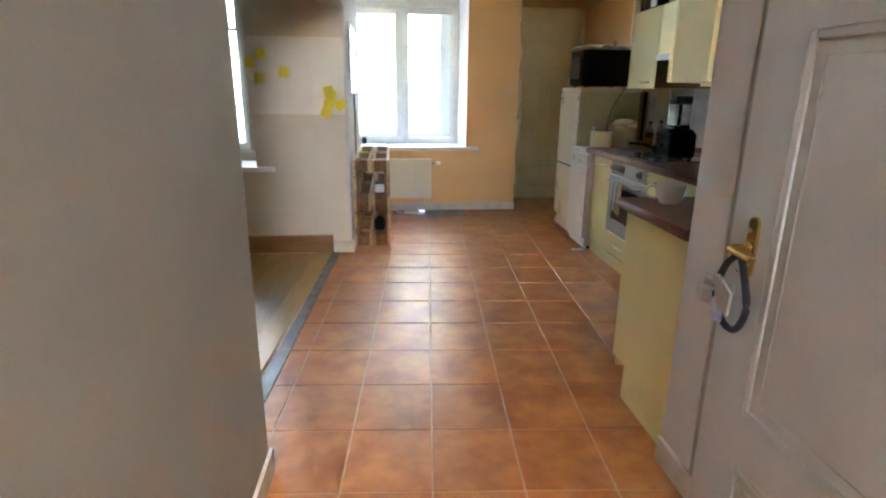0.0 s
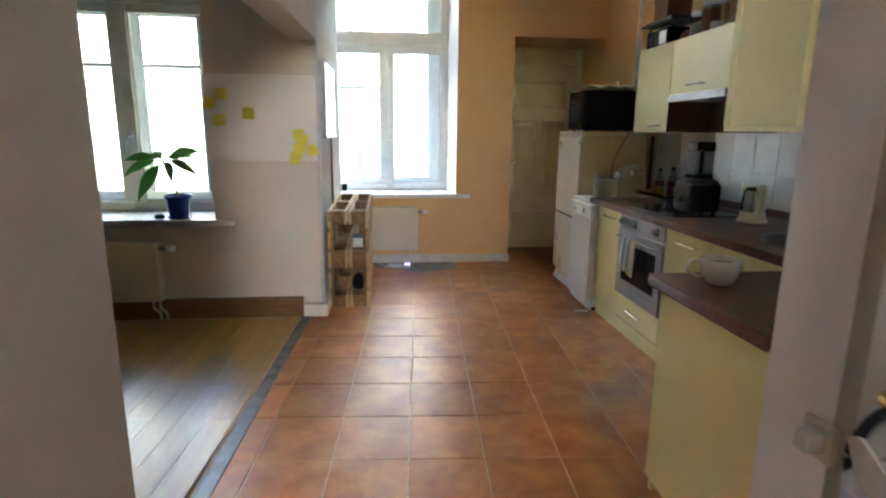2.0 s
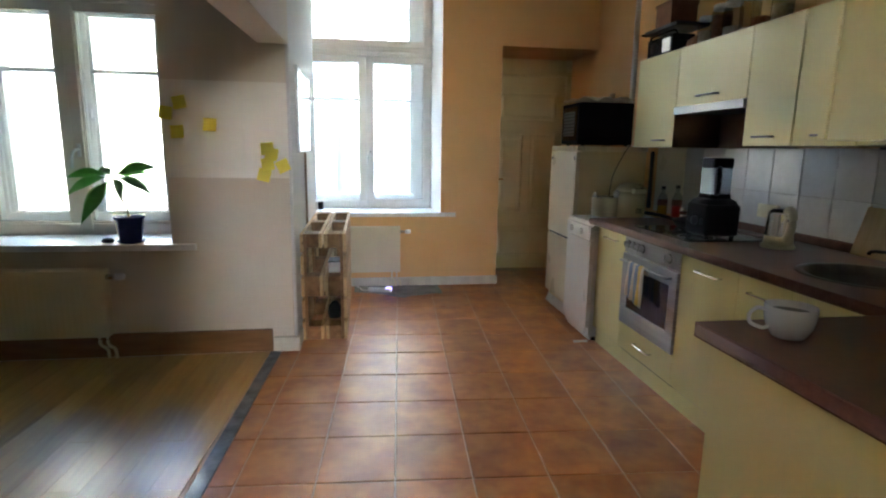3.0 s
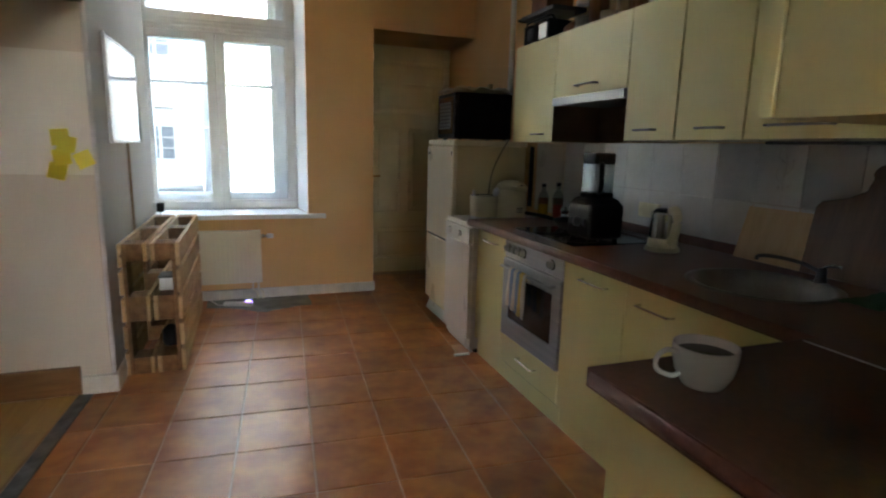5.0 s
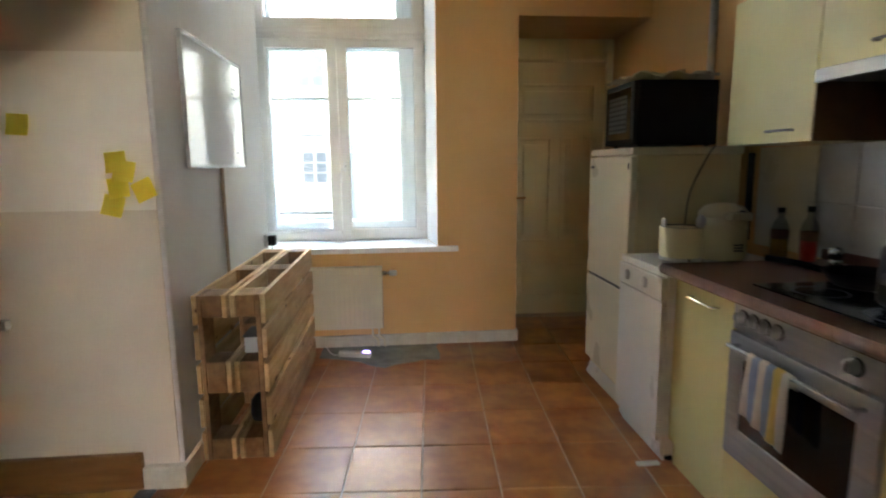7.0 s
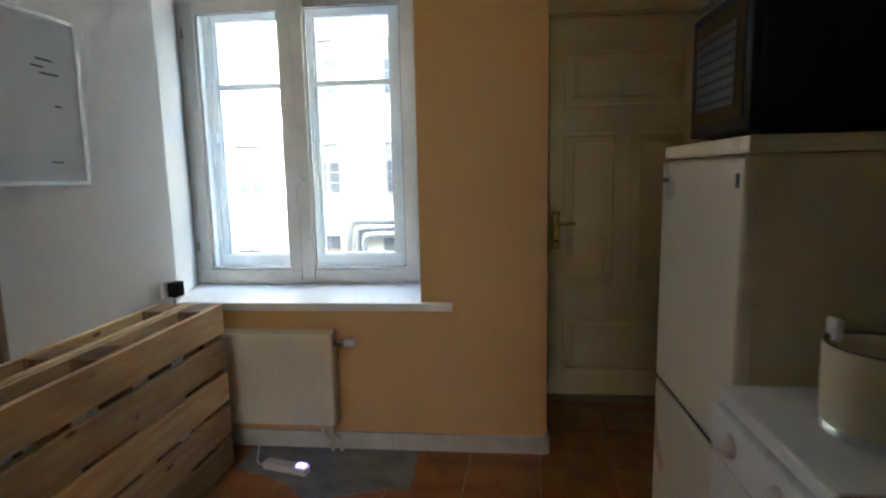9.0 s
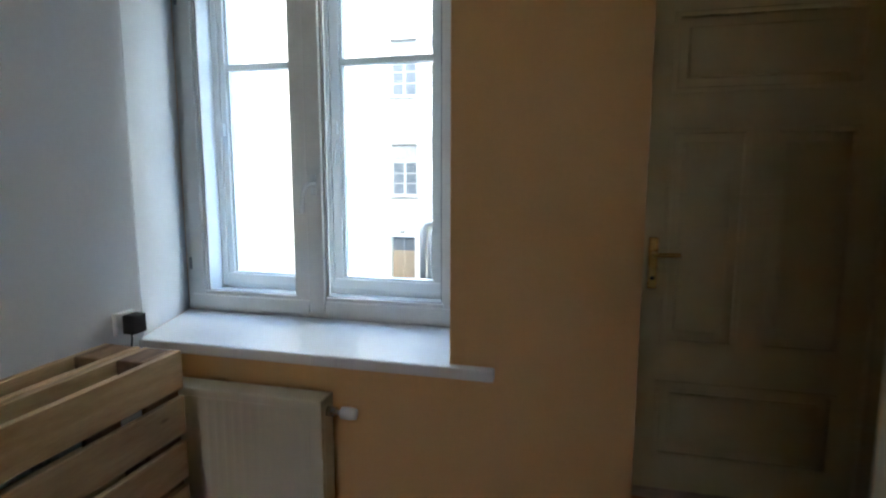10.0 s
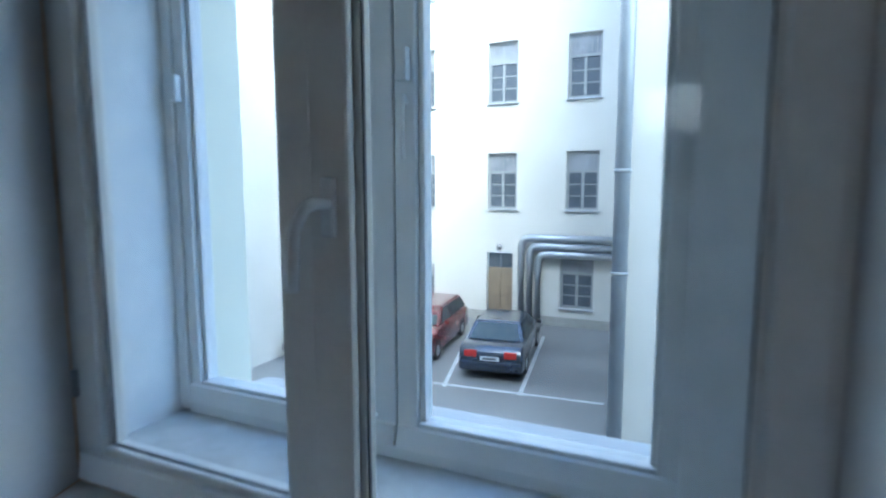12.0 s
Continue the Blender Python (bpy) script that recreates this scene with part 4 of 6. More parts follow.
part("case", bm_box(3.36, 3.775, 6.77, 7.13, 1.375, 1.690, 0.008), BLACK, mw)
md = part("door", bm_box(3.338, 3.36, 6.772, 7.128, 1.378, 1.687, 0.004), BLACK, mw)
part("door_glass", bm_box(3.335, 3.339, 6.80, 7.10, 1.405, 1.66, 0.002), BLACKGLASS, md)
# striped reflection in the door glass, built as a grey sheet with black bars
gr = part("reflection_panel", bm_box(3.3332, 3.3352, 6.845, 7.075, 1.44, 1.625, 0.001), DIM_REFLECTION, md, "dim striped reflection modelled on the door glass")
for k in range(7):
    z = 1.452 + 0.025 * k
    part("reflection_gap", bm_box(3.3326, 3.3334, 6.852, 7.068, z, z + 0.009), BLACK, gr)
for x in (3.39, 3.74):
    for y in (6.80, 7.10):
        part("foot", bm_lathe([(0, 0), (0.014, 0), (0.012, 0.013), (0, 0.013)], (x, y, 1.363), 10), BLACK, mw)


def rumpled(x0, x1, y0, y1, z, h, seed, nx=18, ny=18, edge_h=0.25):
    bm = bmesh.new()
    g = [[None] * (ny + 1) for _ in range(nx + 1)]
    for i in range(nx + 1):
        for j in range(ny + 1):
            u, v = i / nx, j / ny
            e = min(u, 1 - u, v, 1 - v)
            q = noise.noise(Vector((u * 5 + seed, v * 5, seed))) * 0.5 + noise.noise(Vector((u * 13, v * 13, seed))) * 0.25
            wob = 0.03 * noise.noise(Vector((v * 4, seed, u * 4)))
            g[i][j] = bm.verts.new((x0 + (x1 - x0) * u + wob, y0 + (y1 - y0) * v + wob * 0.6, z + 0.004 + max(0, (0.35 + q)) * h * min(1, edge_h + e * 6)))
    for i in range(nx):
        for j in range(ny):
            f = bm.faces.new((g[i][j], g[i + 1][j], g[i + 1][j + 1], g[i][j + 1]))
            f.smooth = True
    bmesh.ops.recalc_face_normals(bm, faces=bm.faces[:])
    bmesh.ops.solidify(bm, geom=bm.faces[:], thickness=0.003)
    bmesh.ops.recalc_face_normals(bm, faces=bm.faces[:])
    return bm


solid("folded_cloth", rumpled(3.335, 3.77, 6.765, 7.135, 1.690, 0.075, 3.0, edge_h=0.85), CLOTH, "crumpled beige cloth lying on the microwave", "cloth")

# ---- wall units ----
UX = 3.628


def wall_unit(y0, y1, z0, z1, label, handle_y, hl=0.12):
    c = thing("wall_cabinet", (3.8, (y0 + y1) / 2, z0), label, "kitchen cabinet", "wall cabinets")
    part("body", bm_box(UX + 0.02, XR, y0 + 0.001, y1 - 0.001, z0, z1, 0.002), CABCORE, c)
    d = part("door", bm_box(UX, UX + 0.019, y0 + 0.002, y1 - 0.002, z0, z1, 0.002), CABINET, c)
    bar_handle(d, handle_y, z0 + 0.045, hl, UX, mat=DARKSTEEL)
    return c


DARKSTEEL = material("dark_nickel", (0.34, 0.33, 0.31), (0.26, 0.25, 0.24), 0.3, metal=1.0, scale=10, bump=0)
UZ0, UZ1 = 1.356, 1.945
wall_unit(5.955, 6.45, UZ0, UZ1, "pale yellow wall cabinet next to the hood", 6.11)
hc = wall_unit(5.315, 5.951, 1.60, UZ1, "pale yellow flap cabinet above the cooker hood", 5.63, 0.17)
wall_unit(4.99, 5.311, UZ0 + 0.004, UZ1, "narrow pale yellow wall cabinet", 5.16)
wall_unit(4.655, 4.986, UZ0 + 0.004, UZ1, "narrow pale yellow wall cabinet", 4.80)
wall_unit(3.70, 4.651, UZ0 + 0.006, UZ1, "wide pale yellow wall cabinet", 4.44, 0.22)
hood = thing("cooker_hood", (3.8, 5.63, 1.553), "slim built-in cooker hood with a steel front strip", "cooker hood")
part("front_strip", bm_box(UX - 0.014, UX + 0.01, 5.317, 5.949, 1.553, 1.598, 0.003), STEEL, hood)
part("filter_body", bm_box(UX + 0.012, XR, 5.32, 5.946, 1.558, 1.598, 0.003), DARKGREY, hood)
structure("trim_hood_back", bm_box(XR - 0.012, XR, 5.313, 5.953, 1.356, 1.558), BROWNBACK, "brown panel below the hood", "panel")
for y in (5.9535, 5.3125):
    structure("trim_hood_side", bm_box(UX + 0.002, XR, y - 0.0012, y + 0.0012, 1.357, 1.597), BROWNBACK, "brown cabinet side beside the hood", "panel")
cc = thing("wall_cabinet", (3.1, 3.6, 1.36), "pale yellow wall cabinet on the near wall", "kitchen cabinet", "wall cabinets")
part("body", bm_box(2.588, UX - 0.01, YS + 0.002, 3.675, 1.350, 1.97, 0.002), CABINET, cc)
ccd = part("door", bm_box(2.585, UX - 0.012, 3.677, 3.696, 1.352, 1.97, 0.002), CABINET, cc)
bar_handle(ccd, 3.696, 1.41, 0.2, 3.05, "x", DARKSTEEL)
solid("under_cabinet_light", bm_box(3.70, 3.75, 4.02, 4.62, 1.346, 1.357, 0.003), DARKGREY, "dark slim lamp bar fixed below the wall cabinets", "light bar")
structure("trim_splash_panel", bm_box(XR - 0.012, XR, 6.30, 6.67, TOP, UZ0 - 0.002, 0.001), FRIDGE_DOOR, "cream splash panel beside the fridge", "panel")


# ---- small things on the worktop ----
CUX, CUY = 2.755, 3.890


def cup():
    c = thing("cup", (CUX, CUY, TOP), "large white ceramic cup of tea on the worktop", "cup")
    part("body", bm_lathe([(0, 0.0), (0.037, 0.0), (0.041, 0.006), (0.052, 0.027), (0.057, 0.052), (0.058, 0.075), (0.057, 0.078), (0.0548, 0.075), (0.053, 0.052), (0.046, 0.027), (0.034, 0.011), (0, 0.010)], (CUX, CUY, TOP), 40), CERAMIC, c)
    part("handle", bm_tube(smooth_path([(CUX - 0.055, CUY + 0.009, TOP + 0.066), (CUX - 0.080, CUY + 0.013, TOP + 0.071), (CUX - 0.098, CUY + 0.016, TOP + 0.056), (CUX - 0.094, CUY + 0.016, TOP + 0.034), (CUX - 0.066, CUY + 0.010, TOP + 0.021), (CUX - 0.049, CUY + 0.007, TOP + 0.026)]), 0.0048, 10), CERAMIC, c)
    part("tea", bm_lathe([(0.0535, 0.060), (0, 0.060)], (CUX, CUY, TOP), 40), TEA, c, "dark green tea")


cup()
DZ = 0.848
pot = thing("utensil_pot", (3.44, 6.45, DZ), "cream plastic pot with a spoon on the dishwasher", "pot")
part("base", bm_lathe([(0, 0), (0.080, 0), (0.088, 0.006), (0.087, 0.020), (0, 0.020)], (3.44, 6.45, DZ), 36), ALU, pot, "grey base ring")
part("body", bm_lathe([(0, 0.020), (0.086, 0.020), (0.089, 0.026), (0.092, 0.150), (0.0905, 0.155), (0.087, 0.152), (0.084, 0.04), (0, 0.035)], (3.44, 6.45, DZ), 40), CREAMPL, pot)
part("dark_rim", bm_lathe([(0.0885, 0.152), (0.0905, 0.1565), (0.087, 0.157), (0.085, 0.150)], (3.44, 6.45, DZ), 40), DARKGREY, pot)
part("grip", bm_box(3.385, 3.40, 6.50, 6.53, DZ + 0.145, DZ + 0.185, 0.005), WHITEPL, pot)
spn = thing("spoon", (3.49, 6.42, DZ + 0.155), "steel spoon standing in the cream pot", "spoon")
part("handle", bm_tube([(3.43, 6.46, DZ + 0.045), (3.492, 6.404, DZ + 0.158)], 0.004, 8), CHROME, spn)
part("bowl", bm_lathe([(0, 0.004), (0.017, 0.002), (0.021, 0.006), (0, 0.010)], (0, 0, 0), 18, squash=(1, 1.6), m=pose(3.50, 6.397, DZ + 0.178, 60, 0, -35)), WHITEPL, spn)
JX, JY = 3.652, 6.478
jug = thing("thermo_pot", (JX, JY, DZ), "wide pale plastic thermo pot with overhanging lid on the dishwasher", "thermo pot")
part("body", bm_lathe([(0, 0), (0.098, 0), (0.104, 0.008), (0.108, 0.03), (0.106, 0.15), (0.102, 0.195), (0, 0.195)], (JX, JY, DZ), 40, squash=(1, 0.92)), CREAMPL, jug)
part("lid", bm_lathe([(0.103, 0.193), (0.107, 0.200), (0.104, 0.218), (0.082, 0.240), (0.04, 0.253), (0, 0.255)], (JX, JY, DZ), 40, squash=(1, 0.92)), CREAMPL, jug)
lip = bm_box(JX - 0.045, JX + 0.055, JY - 0.135, JY - 0.06, DZ + 0.185, DZ + 0.222, 0.014, seg=4)
lp = part("lip", lip, CREAMPL, jug)
part("button", bm_lathe([(0, 0), (0.011, 0), (0.010, 0.006), (0, 0.007)], (JX + 0.02, JY - 0.108, DZ + 0.2215), 16), DARKGREY, lp)
for k in range(3):
    part("label_bar", bm_box(JX - 0.005, JX + 0.04, JY - 0.1015 - 0.001, JY - 0.096, DZ + 0.045 + 0.013 * k, DZ + 0.051 + 0.013 * k, 0.0005), DARKGREY, jug)
part("foot_ring", bm_lathe([(0.099, 0.0005), (0.1005, 0.006), (0.0985, 0.009)], (JX, JY, DZ), 40, squash=(1, 0.92)), DARKGREY, jug)


def bottle(x, y, liquid, cap, h, label, fill):
    b = thing("bottle", (x, y, TOP), label, "bottle", "bottles on the worktop")
    part("glass", bm_lathe([(0, 0), (0.03, 0), (0.033, 0.006), (0.033, h * 0.58), (0.026, h * 0.70), (0.013, h * 0.80), (0.013, h * 0.93), (0, h * 0.93)], (x, y, TOP), 24), CLEARPL, b)
    part("contents", bm_lathe([(0, 0.004), (0.0305, 0.004), (0.0305, h * fill), (0, h * fill)], (x, y, TOP), 24), liquid, b)
    part("cap", bm_lathe([(0, h * 0.9), (0.015, h * 0.9), (0.015, h), (0, h)], (x, y, TOP), 18), cap, b)
    part("label", bm_lathe([(0.0337, h * 0.38), (0.0337, h * 0.55)], (x, y, TOP), 24), BOXBROWN, b)


bottle(3.80, 6.30, OIL, BLACK, 0.21, "clear bottle of yellow cooking oil with black cap", 0.36)
bottle(3.83, 6.17, RED, BLACK, 0.225, "clear bottle of red sauce with dark cap", 0.5)
ml = thing("salt_mill", (3.70, 5.88, TOP), "small chrome and glass salt mill", "mill")
part("body", bm_lathe([(0, 0), (0.022, 0), (0.023, 0.01), (0.019, 0.05), (0.021, 0.062), (0, 0.062)], (3.70, 5.88, TOP), 20), CHROME, ml)
part("head", bm_lathe([(0, 0.064), (0.022, 0.064), (0.024, 0.09), (0.018, 0.105), (0, 0.108)], (3.70, 5.88, TOP), 20), CHROME, ml)
pan = thing("frying_pan", (3.64, 5.70, TOP + 0.007), "black frying pan standing on the hob", "pan")
part("pan_body", bm_lathe([(0, 0.0), (0.09, 0.0), (0.098, 0.006), (0.125, 0.045), (0.128, 0.045), (0.124, 0.040), (0.10, 0.010), (0.09, 0.005), (0, 0.005)], (3.66, 5.70, TOP + 0.007), 36), BLACK, pan)
part("handle", bm_tube(smooth_path([(3.57, 5.78, TOP + 0.047), (3.53, 5.83, TOP + 0.06), (3.46, 5.91, TOP + 0.07)]), 0.011, 10), BLACK, pan)

bl = thing("blender", (3.53, 5.37, TOP + 0.006), "black blender with a clear square jug", "blender")
bb = bm_box(3.445, 3.635, 5.265, 5.455, TOP + 0.018, TOP + 0.185, 0.024, seg=4)
part("base", bb, BLACK, bl)
part("base_top", bm_lathe([(0.118, 0.18), (0.105, 0.20), (0.080, 0.212), (0, 0.212)], (3.54, 5.36, TOP), 4, m=pose(0, 0, 0, 0, 0, 45)), BLACK, bl)
part("dial", bm_lathe([(0, 0), (0.024, 0), (0.022, 0.018), (0, 0.02)], (3.446, 5.36, TOP + 0.095), 20, m=pose(0, 0, 0, 0, -90, 0)), DARKGREY, bl)
for y in (5.305, 5.415):
    part("switch", bm_box(3.436, 3.448, y - 0.009, y + 0.009, TOP + 0.08, TOP + 0.11, 0.003), DARKGREY, bl)
jarb = bmesh.new()
for a, b_, c_, d_ in ((-1, 1, -1, -0.93), (-1, 1, 0.93, 1), (-1, -0.93, -1, 1), (0.93, 1, -1, 1)):
    bm_box(3.54 + a * 0.052, 3.54 + b_ * 0.052, 5.36 + c_ * 0.052, 5.36 + d_ * 0.052, TOP + 0.225, TOP + 0.37, 0.0, into=jarb)
part("jug", jarb, CLEARPL, bl, "clear plastic jug")
part("lid", bm_box(3.484, 3.596, 5.304, 5.416, TOP + 0.365, TOP + 0.42, 0.012), BLACK, bl)
part("handle", bm_tube(smooth_path([(3.515, 5.31, TOP + 0.36), (3.50, 5.28, TOP + 0.365), (3.492, 5.265, TOP + 0.33), (3.494, 5.268, TOP + 0.26), (3.51, 5.305, TOP + 0.235)]), 0.012, 10), BLACK, bl)
part("collar", bm_box(3.484, 3.596, 5.304, 5.416, TOP + 0.205, TOP + 0.235, 0.008), BLACK, bl)
for x in (3.47, 3.61):
    for y in (5.29, 5.43):
        part("foot", bm_lathe([(0, 0), (0.012, 0), (0.012, 0.014), (0, 0.014)], (x, y, TOP + 0.006), 10), BLACK, bl)

KX, KY = 3.685, 5.055
kt = thing("kettle", (KX, KY, TOP), "steel and cream electric kettle", "kettle")
part("base", bm_lathe([(0, 0), (0.072, 0), (0.075, 0.006), (0.07, 0.02), (0, 0.02)], (KX, KY, TOP), 32), CREAMPL, kt)
part("lower_band", bm_lathe([(0, 0.02), (0.064, 0.02), (0.062, 0.06), (0, 0.06)], (KX, KY, TOP), 32), CREAMPL, kt)
part("steel_body", bm_lathe([(0.062, 0.06), (0.060, 0.11), (0.056, 0.165), (0.052, 0.172), (0, 0.172)], (KX, KY, TOP), 32), CHROME, kt)
part("lid", bm_lathe([(0.05, 0.172), (0.04, 0.184), (0, 0.187)], (KX, KY, TOP), 28), BLACK, kt)
part("handle", bm_tube(smooth_path([(KX-0.008, KY-0.045, TOP + 0.18), (KX-0.015, KY-0.075, TOP + 0.186), (KX-0.020, KY-0.095, TOP + 0.155), (KX-0.020, KY-0.088, TOP + 0.085), (KX-0.012, KY-0.060, TOP + 0.05)]), 0.019, 12, ), CREAMPL, kt)
part("spout", bm_prism([(KY + 0.04, TOP + 0.13), (KY + 0.075, TOP + 0.162), (KY + 0.05, TOP + 0.168), (KY + 0.03, TOP + 0.168)], KX - 0.015, KX + 0.015, "x", 0.004), CHROME, kt)
part("cord", bm_tube(smooth_path([(KX+0.020, KY+0.070, TOP + 0.008), (KX+0.050, KY+0.100, TOP + 0.006), (3.82, 5.21, TOP + 0.05), (3.87, 5.24, TOP + 0.12), (3.915, 5.29, TOP + 0.165)]), 0.0035, 6), WHITEPL, kt)
sk = thing("wall_socket", (XR - 0.02, 5.44, 1.01), "double white wall socket on the tiles", "socket")
part("plate", bm_box(XR - 0.028, XR - 0.012, 5.375, 5.525, 0.975, 1.05, 0.004), CREAMPL, sk)
for y in (5.413, 5.487):
    part("outlet", bm_lathe([(0.024, 0.0), (0.024, 0.004), (0.02, 0.004), (0.019, -0.004), (0, -0.004)], (XR - 0.028, y, 1.0125), 20, m=pose(0, 0, 0, 0, -90, 0)), CREAMPL, sk)
part("cord", bm_tube(smooth_path([(3.72, 6.688, 1.37), (3.66, 6.66, 1.30), (3.58, 6.64, 1.15), (3.545, 6.61, 1.0), (3.54, 6.59, 0.852)]), 0.0035, 6), DARKGREY, mw)


def leaning(bm, y, lean):
    bmesh.ops.transform(bm, matrix=pose(3.90, y, TOP + 0.002, 0, lean, 0), verts=bm.verts)
    return bm


b1 = bm_prism([(-0.15, 0.0), (0.15, 0.0), (0.15, 0.235), (-0.15, 0.235)], -0.018, 0.0, "x", 0.004)
solid("cutting_board", leaning(b1, 4.71, 16), LIGHTBOARD, "pale square wooden cutting board leaning on the tiles", "cutting board", "cutting boards")
ol = [(-0.17, 0.0), (0.17, 0.0), (0.175, 0.26), (0.16, 0.285), (0.09, 0.305), (0.045, 0.335), (0.036, 0.38)]
ol += [(0.042 * math.cos(a), 0.395 + 0.042 * math.sin(a)) for a in np.linspace(0, math.pi, 9)]
ol += [(-0.036, 0.38), (-0.045, 0.335), (-0.09, 0.305), (-0.16, 0.285), (-0.175, 0.26)]
ol = [(u * 1.2, v * 0.93) for u, v in ol]
b2 = thing("cutting_board", (3.88, 4.365, TOP), "large dark wooden paddle board with handle leaning on the tiles", "cutting board", "cutting boards")
part("board", leaning(bm_prism(ol, -0.05, -0.03, "x", 0.004), 4.335, 11), DARKBOARD, b2)
part("hole", leaning(bm_lathe([(0, 0), (0.010, 0), (0.010, 0.024), (0, 0.024)], (-0.052, 0, 0.367), 16, m=pose(0, 0, 0, 0, 90, 0)), 4.335, 11), BLACK, b2)
solid("dish_cloth", rumpled(3.62, 3.86, 4.115, 4.24, TOP, 0.03, 8.0, 12, 12), GREENCLOTH, "dark green cloth lying beside the sink", "cloth")

solid("corner_clip", bm_lathe([(0, 0), (0.016, 0), (0.018, 0.006), (0.012, 0.014), (0, 0.016)], (2.645, 3.475, TOP), 16, squash=(1, 1.5)), BLACK, "small black clip lying at the worktop end", "clip")

# ---- things on top of the wall units ----
rd = thing("radio", (3.8, 6.28, UZ1), "black portable radio with silver front on the cabinet", "radio")
part("case", bm_box(3.665, 3.82, 6.12, 6.43, UZ1, UZ1 + 0.125, 0.006), BLACK, rd)
part("front", bm_box(3.658, 3.666, 6.14, 6.23, UZ1 + 0.02, UZ1 + 0.105, 0.003), ALU, rd)
part("speaker", bm_lathe([(0, 0), (0.04, 0), (0.038, 0.006), (0.01, 0.002), (0, 0.004)], (3.665, 6.34, UZ1 + 0.062), 24, m=pose(0, 0, 0, 0, -90, 0)), DARKGREY, rd)
part("carry_handle", bm_tube(smooth_path([(3.70, 6.42, UZ1 + 0.10), (3.69, 6.44, UZ1 + 0.135), (3.69, 6.40, UZ1 + 0.15), (3.69, 6.16, UZ1 + 0.15), (3.70, 6.125, UZ1 + 0.12)]), 0.007, 8), BLACK, rd)
gp = thing("griddle_plate", (3.8, 6.25, UZ1 + 0.14), "dark flat griddle lying on the radio", "griddle")
part("plate", bm_box(3.64, 3.87, 6.05, 6.44, UZ1 + 0.158, UZ1 + 0.185, 0.008), DARKGREY, gp)
part("grip", bm_tube(smooth_path([(3.65, 6.44, UZ1 + 0.17), (3.65, 6.49, UZ1 + 0.175), (3.72, 6.50, UZ1 + 0.175), (3.75, 6.44, UZ1 + 0.17)]), 0.006, 8), BLACK, gp)
bx = thing("storage_box", (3.8, 6.26, UZ1 + 0.185), "brown cardboard box on the griddle", "box")
part("carton", bm_box(3.67, 3.85, 6.17, 6.36, UZ1 + 0.186, UZ1 + 0.33, 0.003), BOXBROWN, bx)
part("lid", bm_box(3.665, 3.855, 6.165, 6.365, UZ1 + 0.315, UZ1 + 0.338, 0.003), BOXBROWN, bx)
solid("ginger_bag", bm_lathe([(0, 0), (0.05, 0), (0.06, 0.02), (0.052, 0.06), (0.02, 0.085), (0, 0.09)], (3.76, 6.0, UZ1), 14, squash=(1, 1.4)), GRAIN_BROWN, "small brown paper bag on the cabinet", "bag")


def jar(x, y, r, h, fill, mat, label):
    j = thing("jar", (x, y, UZ1), label, "jar", "jars on the cabinets")
    part("glass", bm_lathe([(0, 0), (r - 0.004, 0), (r, 0.006), (r, h * 0.78), (r * 0.82, h * 0.86), (r * 0.82, h * 0.9)], (x, y, UZ1), 24), CLEARPL, j)
    part("contents", bm_lathe([(0, 0.005), (r - 0.005, 0.005), (r - 0.005, h * fill), (0, h * fill)], (x, y, UZ1), 20), mat, j)
    part("lid", bm_lathe([(0, h * 0.88), (r * 0.88, h * 0.88), (r * 0.88, h), (r * 0.8, h + 0.004), (0, h + 0.004)], (x, y, UZ1), 24), ALU, j)


for k, (y, r, h, fill, m_) in enumerate(((5.86, 0.045, 0.16, 0.5, GRAIN_PALE), (5.745, 0.055, 0.20, 0.72, GRAIN_BROWN), (5.62, 0.05, 0.19, 0.3, GRAIN_PALE), (5.51, 0.05, 0.20, 0.15, GRAIN_PALE), (5.40, 0.045, 0.17, 0.35, GRAIN_BROWN), (5.28, 0.05, 0.18, 0.5, GRAIN_PALE))):
    jar(3.72 + 0.02 * (k % 2), y, r, h, fill, m_, "glass storage jar with metal lid, part filled")
structure("trim_pipe", bm_tube([(XR - 0.03, 7.12, 1.2), (XR - 0.03, 7.12, H)], 0.020, 16), PIPEW, "white painted pipe on the kitchen wall", "pipe")
ph = thing("pepper_mill", (3.74, 7.09, 1.69), "slim pale wooden mill behind the cloth", "mill")
part("body", bm_lathe([(0, 0), (0.022, 0), (0.018, 0.05), (0.02, 0.10), (0, 0.10)], (3.74, 7.09, 1.69), 16), LIGHTBOARD, ph)

# ---- alcove: whiteboard, pallets, sockets ----
wbd = thing("whiteboard", (XL, 7.0, 1.30), "glossy whiteboard with aluminium frame on the white wall", "whiteboard")
WY0, WY1, WZ0, WZ1 = 6.547, 7.425, 1.284, 1.855
part("face", bm_box(XL + 0.004, XL + 0.014, WY0 + 0.01, WY1 - 0.01, WZ0 + 0.01, WZ1 - 0.01), BOARDWHITE, wbd)
for a in ((WY0, WY0 + 0.016, WZ0, WZ1), (WY1 - 0.016, WY1, WZ0, WZ1), (WY0 + 0.016, WY1 - 0.016, WZ0, WZ0 + 0.016), (WY0 + 0.016, WY1 - 0.016, WZ1 - 0.016, WZ1)):
    part("frame_bar", bm_box(XL, XL + 0.02, a[0], a[1], a[2], a[3], 0.003), STEEL, wbd)
for y, z, l in ((7.24, 1.70, 0.07), (7.22, 1.675, 0.05), (7.25, 1.655, 0.08), (7.30, 1.55, 0.03), (7.26, 1.36, 0.05)):
    part("marker_bar", bm_box(XL + 0.0141, XL + 0.0145, y, y + l, z, z + 0.008), INK, wbd)
